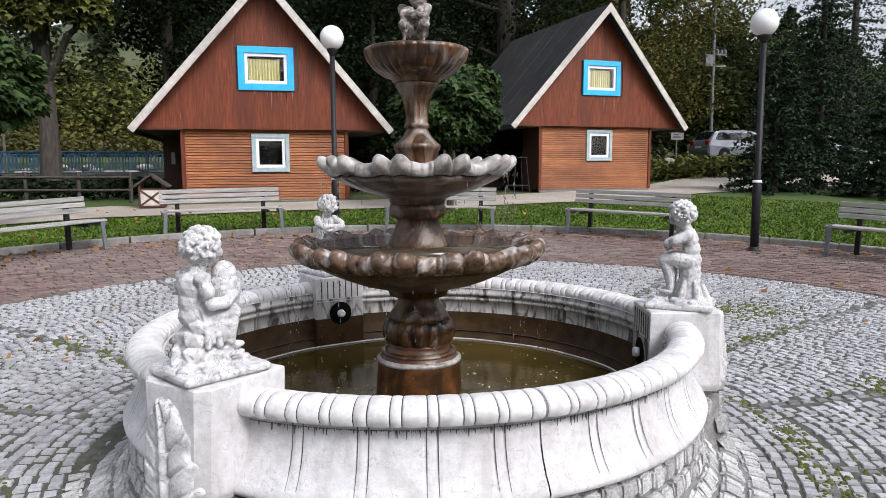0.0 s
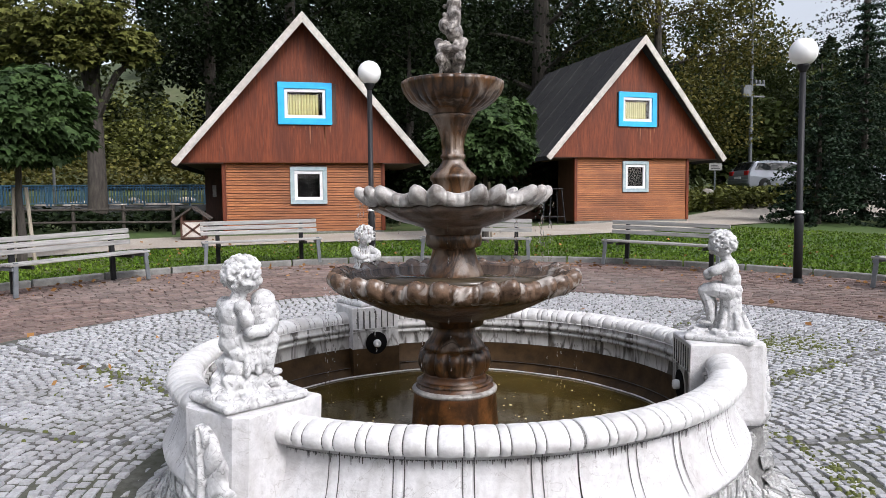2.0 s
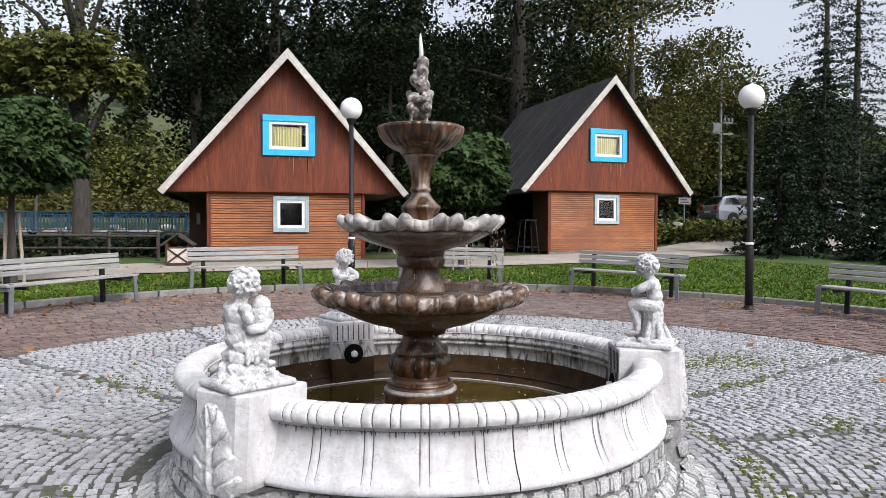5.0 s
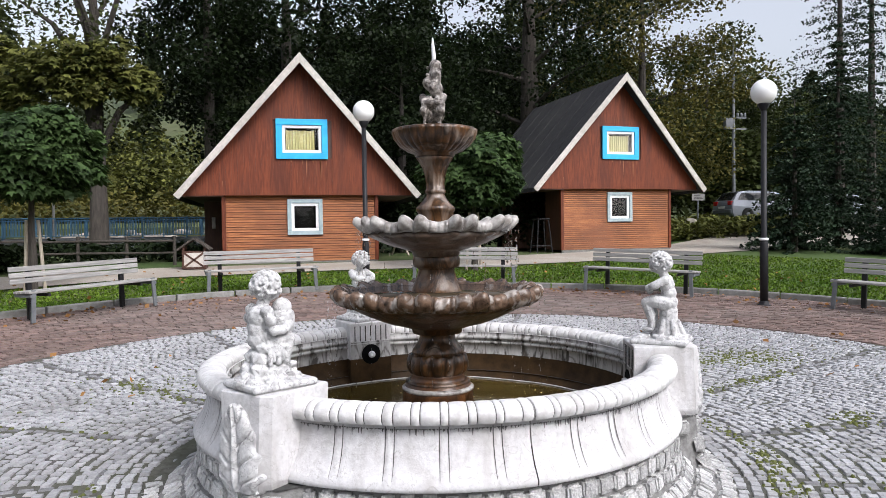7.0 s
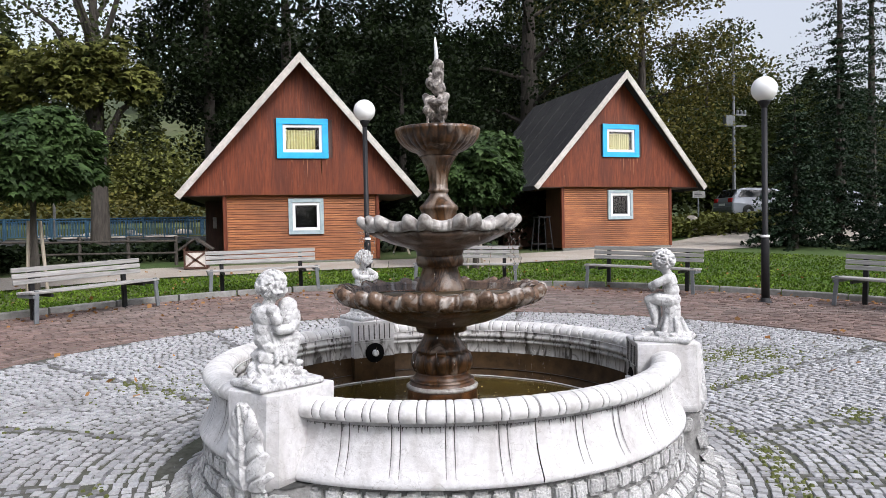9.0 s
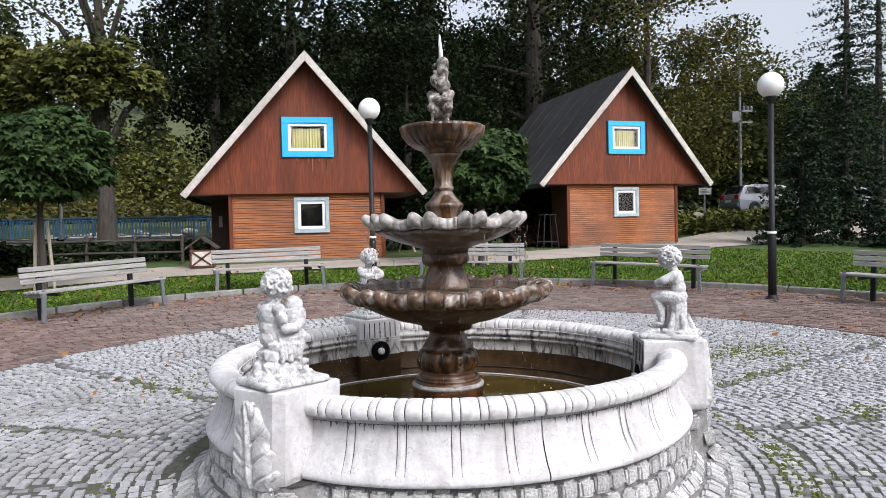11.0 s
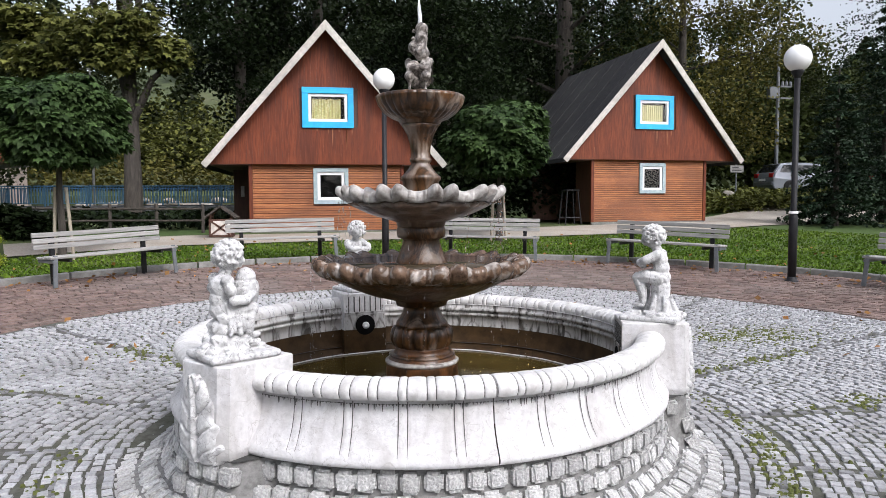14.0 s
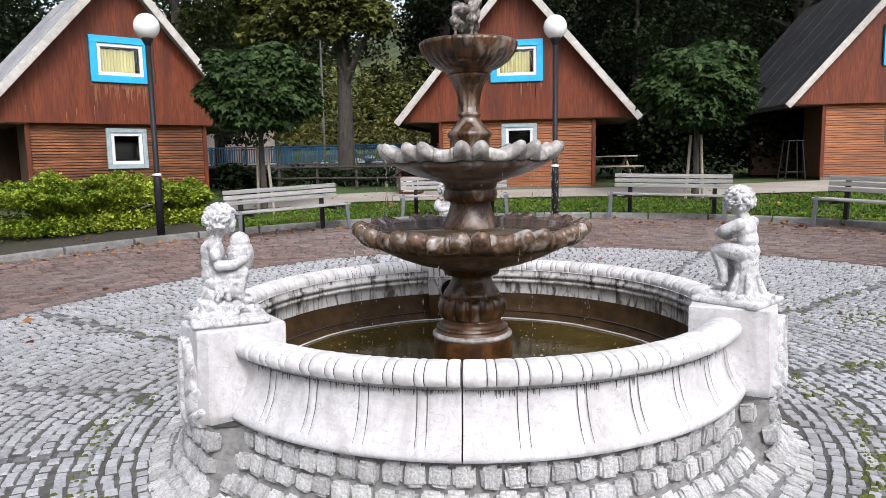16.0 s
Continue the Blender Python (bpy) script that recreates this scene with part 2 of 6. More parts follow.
M["juniper"] = leafmat("yellow_green_juniper", (0.10, 0.18, 0.014), (0.40, 0.46, 0.055), 0.3)
M["hill"] = mat("wooded_hillside", (0.030, 0.045, 0.016), (0.075, 0.095, 0.035), 0.6, 1.0, 0)
M["worn"] = mat("sun_bleached_board_streak", (0.17, 0.055, 0.022), (0.32, 0.135, 0.062), 9, 0.75, 0.1, grain=(4, 4, 0.5))
M["foam"] = mat("white_foaming_water", (0.66, 0.68, 0.69), (0.86, 0.87, 0.88), 60, 0.3, 0.6, dist=0.006)
M["meadow"] = mat("far_meadow", (0.045, 0.066, 0.020), (0.085, 0.105, 0.038), 0.5, 1.0, 0, big=(0.11, 0.105, 0.06), bigscale=0.12, bigmix=0.6)
M["fence_blue"] = mat("blue_painted_railing", (0.04, 0.12, 0.21), (0.08, 0.19, 0.30), 6, 0.5, 0.05)
M["bridge"] = mat("grey_bridge_concrete", (0.12, 0.125, 0.13), (0.22, 0.225, 0.23), 3, 0.85, 0.2, big=(0.06, 0.06, 0.06), bigscale=0.6, bigmix=0.5)
M["asphalt"] = mat("asphalt", (0.045, 0.045, 0.047), (0.08, 0.08, 0.082), 30, 0.9, 0.3)
M["carpaint"] = mat("silver_car_paint", (0.28, 0.30, 0.34), (0.34, 0.36, 0.40), 2, 0.25, 0, metal=0.4)
M["tyre"] = mat("black_tyre", (0.012, 0.012, 0.012), (0.02, 0.02, 0.02), 20, 0.85, 0.1)
M["red"] = mat("red_lamp_glass", (0.35, 0.01, 0.01), (0.45, 0.02, 0.02), 3, 0.2, 0)
M["pink"] = mat("pale_stucco", (0.55, 0.45, 0.38), (0.64, 0.54, 0.46), 6, 0.9, 0.2)
M["stonepale"] = mat("pale_rock", (0.24, 0.215, 0.18), (0.40, 0.37, 0.32), 5, 0.9, 0.5, rnd=0.15)


def glassmat(name, tint, rough=0.03):
    m = bpy.data.materials.new(name)
    m.use_nodes = True
    bs = m.node_tree.nodes["Principled BSDF"]
    bs.inputs["Base Color"].default_value = (*tint, 1)
    bs.inputs["Roughness"].default_value = rough
    bs.inputs["Transmission Weight"].default_value = 1.0
    bs.inputs["IOR"].default_value = 1.45
    return m


M["glass"] = glassmat("window_glass", (0.95, 0.97, 0.97))
M["carglass"] = mat("dark_car_glass", (0.012, 0.014, 0.016), (0.02, 0.022, 0.024), 3, 0.05, 0)
M["jet"] = glassmat("clear_water", (0.97, 0.98, 1.0), 0.1)
M["jet"].node_tree.nodes["Principled BSDF"].inputs["IOR"].default_value = 1.33


def watermat(name, a, b):
    m = mat(name, a, b, 5, 0.05, 0.16, dist=0.02, spec=0.3)
    return m


M["pool"] = watermat("murky_pool_water", (0.042, 0.029, 0.007), (0.085, 0.060, 0.015))
M["bubble"] = mat("bubble_foam", (0.42, 0.36, 0.18), (0.62, 0.56, 0.34), 20, 0.2, 0)
M["bowlwater"] = watermat("bowl_water", (0.035, 0.026, 0.016), (0.08, 0.062, 0.040))

# ---- mesh helpers ----


def mesh_ob(name, bm, material, parent=None, label="", smooth=False):
    me = bpy.data.meshes.new(name)
    if smooth:
        for f in bm.faces:
            f.smooth = True
    bm.normal_update()
    bm.to_mesh(me)
    bm.free()
    me.materials.append(material)
    ob = new(name, me)
    if parent:
        ob.parent = parent
    if label:
        ob["label"] = label
    return ob


def part(name, bm, material, parent, label="", smooth=False):
    return mesh_ob(name, bm, material, parent, label, smooth)


def from_lists(name, verts, faces, material, parent=None, smooth=False):
    me = bpy.data.meshes.new(name)
    me.from_pydata(verts, [], faces)
    me.materials.append(material)
    if smooth:
        me.polygons.foreach_set("use_smooth", [True] * len(me.polygons))
    me.update()
    ob = new(name, me)
    if parent:
        ob.parent = parent
    return ob


def thing(name, m, label, category, group="", kind=""):
    ob = new(name)
    ob.empty_display_size = 0.1
    ob.matrix_world = m
    return tagged(ob, label, category, group, kind)


def add_box(bm, x0, x1, y0, y1, z0, z1, bevel=0.0, m=None):
    t = bmesh.new()
    bmesh.ops.create_cube(t, size=1.0)
    t.transform(Matrix.Translation(((x0 + x1) / 2, (y0 + y1) / 2, (z0 + z1) / 2)) @ Matrix.Diagonal((x1 - x0, y1 - y0, z1 - z0, 1)))
    if bevel:
        bmesh.ops.bevel(t, geom=t.edges[:], offset=bevel, segments=1, affect="EDGES")
    if m is not None:
        t.transform(m)
    me = bpy.data.meshes.new("tmp")
    t.to_mesh(me)
    t.free()
    bm.from_mesh(me)
    bpy.data.meshes.remove(me)
    return bm


def box_bm(*a, **k):
    return add_box(bmesh.new(), *a, **k)


def add_tube(bm, pts, radii, seg=8, caps=True):
    rings = []
    for i, p in enumerate(pts):
        p = Vector(p)
        d = (Vector(pts[min(i + 1, len(pts) - 1)]) - Vector(pts[max(i - 1, 0)])).normalized()
        u = d.cross(Vector((0, 0, 1)) if abs(d.z) < 0.9 else Vector((1, 0, 0))).normalized()
        v = d.cross(u)
        r = radii[i] if hasattr(radii, "__len__") else radii
        rings.append([bm.verts.new(p + r * (math.cos(a) * u + math.sin(a) * v)) for a in (2 * math.pi * k / seg for k in range(seg))])
    for a, b in zip(rings, rings[1:]):
        for k in range(seg):
            bm.faces.new((a[k], a[(k + 1) % seg], b[(k + 1) % seg], b[k]))
    if caps:
        bm.faces.new(rings[0][::-1])
        bm.faces.new(rings[-1])
    bmesh.ops.recalc_face_normals(bm, faces=bm.faces[:])
    return bm


def tube_bm(pts, radii, seg=8):
    return add_tube(bmesh.new(), pts, radii, seg)


def lathe_bm(profile, seg=64, wave=None, a0=0.0, a1=2 * math.pi, cap=True):
    """Turns (r, z) pairs round the axis; wave(i, angle) -> (dr, dz)."""
    full = abs(a1 - a0 - 2 * math.pi) < 1e-6
    n = seg if full else seg + 1
    bm = bmesh.new()
    rows = []
    for i, (r, z) in enumerate(profile):
        row = []
        for k in range(n):
            a = a0 + (a1 - a0) * k / seg
            dr, dz = wave(i, a) if wave else (0, 0)
            row.append(bm.verts.new(((r + dr) * math.cos(a), (r + dr) * math.sin(a), z + dz)))
        rows.append(row)
    for p, q in zip(rows, rows[1:]):
        for k in range(seg):
            k2 = (k + 1) % n
            bm.faces.new((p[k], p[k2], q[k2], q[k]))
    if full and cap:
        bm.faces.new(rows[0][::-1])
        bm.faces.new(rows[-1])
    bmesh.ops.recalc_face_normals(bm, faces=bm.faces[:])
    return bm


def gz(x, y):
    """Height of the ground: a gentle rise away from the fountain, a wooded hill behind."""
    if y < 9:
        z = 0.04 * max(y, -30)
    elif y < 15:
        z = 0.36 + 0.062 * (y - 9)
    else:
        z = 0.732
    if x > 10 and y > 17:
        z += 1.0 * min(1, (x - 10) / 6) * min(1, (y - 17) / 8)
    if y > 48:
        side = x / y
        k = 0.34 - 0.13 * min(1, max(0, (side - 0.35) / 0.3)) - 0.05 * min(1, max(0, (-side - 0.05) / 0.25))
        z += k * (y - 48) if y < 130 else k * 82 + 0.05 * (y - 130)
    return z


PC = (0.6, 0.4)
R_COB, R_KERB = 5.35, 8.55
PED = [224.0, 344.2, 104.1]


def leaf_cloud(name, centers, size, material, parent=None, seed=1, droop=0.5, lobed=False, out=None):
    """Many small bent leaves, one at each place; lobed ones have three points; out: a centre from which they turn away."""
    rng = np.random.default_rng(seed)
    c = np.asarray(centers, float)
    n = len(c)
    s = size * rng.uniform(0.6, 1.3, n)
    yaw = rng.uniform(0, 2 * math.pi, n)
    spread = 0.5
    if out is not None:
        yaw = np.arctan2(c[:, 1] - out[1], c[:, 0] - out[0]) + rng.normal(0, 0.7, n)
        spread = 0.35
    tilt = rng.normal(-droop, spread, n)
    roll = rng.normal(0, spread, n)
    d = np.stack([np.cos(yaw) * np.cos(tilt), np.sin(yaw) * np.cos(tilt), np.sin(tilt)], 1)
    side = np.stack([-np.sin(yaw), np.cos(yaw), 0 * yaw], 1)
    up = np.cross(d, side)
    side = side * np.cos(roll)[:, None] + up * np.sin(roll)[:, None]
    up = np.cross(d, side)
    outline = ((0, 0, 0), (0.5, 0.42, -0.08), (1, 0, -0.15), (0.5, -0.42, -0.08))
    tris = ((0, 1, 2), (0, 2, 3))
    if lobed:
        outline = ((0.0, 0, 0), (0.10, 0.40, -0.06), (0.52, 0.56, -0.12), (0.50, 0.22, -0.03), (1, 0, -0.16), (0.50, -0.22, -0.03), (0.52, -0.56, -0.12), (0.10, -0.40, -0.06))
        tris = ((0, 1, 3), (1, 2, 3), (0, 3, 5), (3, 4, 5), (0, 5, 7), (5, 6, 7))
    v = np.stack([c + d * (a * s)[:, None] + side * (b * s)[:, None] + up * (e * s)[:, None] for a, b, e in outline], 1).reshape(-1, 3)
    i = np.arange(n) * len(outline)
    faces = np.stack([np.stack([i + t[0], i + t[1], i + t[2]], 1) for t in tris], 1).reshape(-1, 3)
    return from_lists(name, v.tolist(), faces.tolist(), material, parent)


def blob_points(rng, n, cx, cy, cz, rx, ry, rz, shell=0.55):
    """Places through an uneven rounded volume, denser near its skin."""
    u = rng.normal(size=(n, 3))
    u /= np.linalg.norm(u, axis=1)[:, None]
    lump = 1 + 0.12 * np.sin(3.1 * u[:, 0] * 2 + 1.3) * np.sin(2.7 * u[:, 1] * 2) + 0.10 * np.sin(7 * u[:, 2] + 5 * u[:, 0])
    r = (shell + (1 - shell) * rng.random(n) ** 0.6) * lump
    return np.array([cx, cy, cz]) + u * r[:, None] * np.array([rx, ry, rz])


# ---- ground ----
def build_ground():
    xs = [-400, -200, -120] + [x for x in range(-80, 81, 4)] + [120, 200, 400]
    ys = [-300, -120, -60, -30] + [y * 0.75 for y in range(-24, 33)] + [26, 30, 36, 42, 48, 56, 70, 90, 110, 130, 200, 400]
    verts = [(x, y, gz(x, y) - 0.012 + (0 if y < 48 else 5 * math.sin(x * 0.03 + 1) * min(1, (y - 48) / 60))) for y in ys for x in xs]
    nx = len(xs)
    faces = [(j * nx + i, j * nx + i + 1, (j + 1) * nx + i + 1, (j + 1) * nx + i) for j in range(len(ys) - 1) for i in range(nx - 1)]
    ob = from_lists("ground", verts, faces, M["grass"], smooth=True)
    ob.data.materials.append(M["hill"])
    ob.data.materials.append(M["meadow"])
    for p in ob.data.polygons:
        if p.center.y > 48:
            p.material_index = 2 if -0.36 < p.center.x / p.center.y < -0.07 and p.center.y < 92 else 1
    return tagged(ob, "mown green lawn running out to a wooded hillside", "ground", kind="structure")


ground = build_ground()


def disc_sheet(name, r0, r1, lift, material, label, cat, centre=PC, a0=0, a1=360):
    verts, faces = [], []
    nr, na = 14, 160
    for i in range(nr + 1):
        r = r0 + (r1 - r0) * i / nr
        for k in range(na + 1):
            a = radians(a0 + (a1 - a0) * k / na)
            x, y = centre[0] + r * math.cos(a), centre[1] + r * math.sin(a)
            verts.append((x, y, gz(x, y) + lift))
    w = na + 1
    for i in range(nr):
        for k in range(na):
            faces.append((i * w + k, (i + 1) * w + k, (i + 1) * w + k + 1, i * w + k + 1))
    return tagged(from_lists(name, verts, faces, material, smooth=True), label, cat, kind="structure")


plaza = disc_sheet("pavement", 0.0, R_KERB, 0.0, M["sand"], "round plaza bed of sandy mossy joints", "pavement")


def strip(name, pts_a, pts_b, lift, material, label, cat):
    verts, faces = [], []
    m = 12
    ka = len(pts_a)
    for j in range(m + 1):
        for i in range(ka):
            x = pts_a[i][0] + (pts_b[i][0] - pts_a[i][0]) * j / m
            y = pts_a[i][1] + (pts_b[i][1] - pts_a[i][1]) * j / m
            verts.append((x, y, gz(x, y) + lift))
    for j in range(m):
        for i in range(ka - 1):
            faces.append((j * ka + i, j * ka + i + 1, (j + 1) * ka + i + 1, (j + 1) * ka + i))
    return tagged(from_lists(name, verts, faces, material, smooth=True), label, cat, kind="structure")


path = strip("path", [(-6.6, 10.1), (-6, 10.45), (-4, 11.5), (0, 12.1), (4, 12.2), (8, 12.9), (12, 14.3), (18, 16.5), (30, 19)],
             [(-7.5, 12.2), (-7, 12.4), (-4, 13.5), (0, 13.75), (4, 14.2), (8, 15.6), (12, 18.2), (18, 21.5), (30, 25)],
             0.02, M["path"], "beige gravel path between the lawn and the cottages", "path")


disc_sheet("planting_bed", R_KERB + 0.07, R_KERB + 3.6, 0.012, M["soil"], "dark bare soil bed along the kerb", "soil bed", a0=131, a1=182)


def build_kerb():
    n = 54
    for k in range(n):
        a0, a1 = 2 * math.pi * k / n + 0.002, 2 * math.pi * (k + 1) / n - 0.002
        if math.sin((a0 + a1) / 2) < -0.75:
            continue
        bm = bmesh.new()
        rows = []
        for a in (a0, (a0 + a1) / 2, a1):
            c, s = math.cos(a), math.sin(a)
            row = []
            for r, z in ((R_KERB - 0.05, -0.10), (R_KERB - 0.05, 0.085), (R_KERB - 0.04, 0.10), (R_KERB + 0.05, 0.10), (R_KERB + 0.06, 0.085), (R_KERB + 0.06, -0.10)):
                x, y = PC[0] + r * c, PC[1] + r * s
                row.append(bm.verts.new((x, y, gz(x, y) + z)))
            rows.append(row)
        for p, q in zip(rows, rows[1:]):
            for i in range(5):
                bm.faces.new((p[i], p[i + 1], q[i + 1], q[i]))
        bm.faces.new(rows[0])
        bm.faces.new(rows[-1][::-1])
        bmesh.ops.recalc_face_normals(bm, faces=bm.faces[:])
        part("kerb_stone", bm, M["kerb"], kerb)


kerb = thing("kerb", pose(0, 0, 0), "low grey concrete kerb round the paved plaza", "kerb", kind="structure")
build_kerb()

# ---- fountain ----
fountain = thing("fountain", pose(0, 0, 0), "white concrete fountain basin with three brown stone bowls, running", "fountain")
R_RIM = 1.40
R_CORD = 1.20


def arc_gap(a):
    """Angle in degrees from the nearest pedestal."""
    return min(abs((a - p + 180) % 360 - 180) for p in PED)


def build_basin():
    outer = [(1.28, 0.63), (1.385, 0.635), (1.39, 0.60), (1.392, 0.56), (1.40, 0.51), (1.415, 0.46), (1.44, 0.41), (1.462, 0.38), (1.475, 0.355), (1.472, 0.335), (1.44, 0.325), (1.28, 0.325)]
    inner = [(1.285, 0.63), (1.285, 0.604), (1.272, 0.600), (1.272, 0.577), (1.288, 0.574), (1.288, 0.562), (1.277, 0.559), (1.277, 0.540), (1.290, 0.535), (1.29, 0.47), (1.288, 0.455)]
    low = [(1.290, 0.456), (1.285, 0.40), (1.26, 0.32), (1.20, 0.25), (1.0, 0.19), (0.3, 0.17)]
    rg = random.Random(3)
    for p in PED:
        joint = p + 51.2
        for a0, a1 in ((p + 6.5, joint - 0.12), (joint + 0.12, p + 120 - 6.5)):
            seg = 40
            grooves = []
            g = joint + 8.6 if a0 > joint else joint - 7.2
            while a0 + 2.0 < g < a1 - 3.0:
                grooves += [g, g + 1.65]
                g += 9.85 if a0 > joint else -9.85
            grooves.sort()

            def wave(i, a, grooves=grooves):
                if not 2 <= i <= 7:
                    return (0, 0)
                d = min(abs(math.degrees(a) - x) for x in grooves)
                return (-0.006 * max(0, 1 - d / 0.30), 0)
            bm = lathe_bm(outer, 150, wave, radians(a0), radians(a1))
            part("basin_panel", bm, M["concrete"], fountain, smooth=True)
            # raised fillets between the grooves, with dark cut lines
            for gi in range(0, len(grooves), 2):
                for x in grooves[gi:gi + 2]:
                    cut = bmesh.new()
                    rows = []
                    for r, z in outer[2:8]:
                        wd = 0.085 * (1.0 if z > 0.42 else 0.5)
                        rows.append([cut.verts.new(((r + 0.0008) * math.cos(radians(x + s * wd)), (r + 0.0008) * math.sin(radians(x + s * wd)), z)) for s in (-1, 1)])
                    for q, w in zip(rows, rows[1:]):
                        cut.faces.new((q[0], q[1], w[1], w[0]))
                    part("groove", cut, M["groove"], fountain)
            bm = lathe_bm(inner, 60, None, radians(a0 - 0.1), radians(a1 + 0.1))
            part("inner_wall", bm, M["inner"], fountain, smooth=True)
            # coping blocks
            marks = [a0, a1]
            g = joint + 8.6 if a0 > joint else joint - 7.2
            g -= 4.92 * int((g - a0) / 4.92)
            while g < a1 - 1.0:
                marks += [q for q in (g + rg.uniform(-0.15, 0.15), g + 1.65 + rg.uniform(-0.15, 0.15)) if a0 + 0.8 < q < a1 - 0.8]
                g += 4.92
            marks.sort()
            cuts = list(zip(marks, marks[1:]))
            for b0, b1 in cuts:
                b0, b1 = b0 + 0.085, b1 - 0.085
                prof = []
                for j in range(13):
                    t = radians(-35 + 250 * j / 12)
                    prof.append((R_RIM - 0.032 + 0.082 * math.cos(t), 0.648 + 0.053 * math.sin(t)))
                bm = bmesh.new()
                rows = []
                for f, sh in ((0, 0.955), (0.07, 0.995), (0.5, 1.0 + rg.uniform(0, 0.03)), (0.93, 0.995), (1, 0.955)):
                    a = radians(b0 + (b1 - b0) * f)
                    rows.append([bm.verts.new(((R_RIM - 0.032 + (r - R_RIM + 0.032) * sh) * math.cos(a), (R_RIM - 0.032 + (r - R_RIM + 0.032) * sh) * math.sin(a), 0.648 + (z - 0.648) * sh)) for r, z in prof])
                for q, w in zip(rows, rows[1:]):
                    for i in range(12):
                        bm.faces.new((q[i], q[i + 1], w[i + 1], w[i]))
                bm.faces.new(rows[0])
                bm.faces.new(rows[-1][::-1])
                bmesh.ops.recalc_face_normals(bm, faces=bm.faces[:])
                part("coping_block", bm, M["coping"], fountain, smooth=True)
            bm = lathe_bm([(R_RIM - 0.032 + 0.0765 * math.cos(radians(-35 + 25 * j)), 0.648 + 0.0485 * math.sin(radians(-35 + 25 * j))) for j in range(11)], 60, None, radians(a0), radians(a1))
            part("coping_joint", bm, M["coping_gap"], fountain, smooth=True)
    bm = lathe_bm(low, 96, None, cap=False)
    part("basin_floor", bm, M["wetwall"], fountain, "wet brown basin floor", smooth=True)
    wob = lambda i, a: (0.010 * math.sin(5 * a + 1) + 0.006 * math.sin(13 * a), 0.0)
    bm = lathe_bm([(R_CORD + 0.005 * math.cos(k * math.pi / 3), 0.277 + 0.005 * math.sin(k * math.pi / 3)) for k in range(7)], 180, wob, cap=False)
    part("cord", bm, M["coping"], fountain, "pale cord lying on the water", smooth=True)
    # ragged dirt where the coping drips on the panels, its shadow line painted in
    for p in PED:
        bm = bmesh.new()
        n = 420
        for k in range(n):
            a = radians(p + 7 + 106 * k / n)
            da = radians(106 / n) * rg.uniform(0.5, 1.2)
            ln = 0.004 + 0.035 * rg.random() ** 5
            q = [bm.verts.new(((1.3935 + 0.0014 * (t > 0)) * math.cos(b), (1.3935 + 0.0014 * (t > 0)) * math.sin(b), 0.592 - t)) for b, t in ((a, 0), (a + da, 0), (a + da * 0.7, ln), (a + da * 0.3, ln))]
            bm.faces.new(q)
        tagged(part("dirt_film", bm, M["groove"], fountain, "dark dirt runs and painted shadow line under the coping"), kind="stuff")


build_basin()


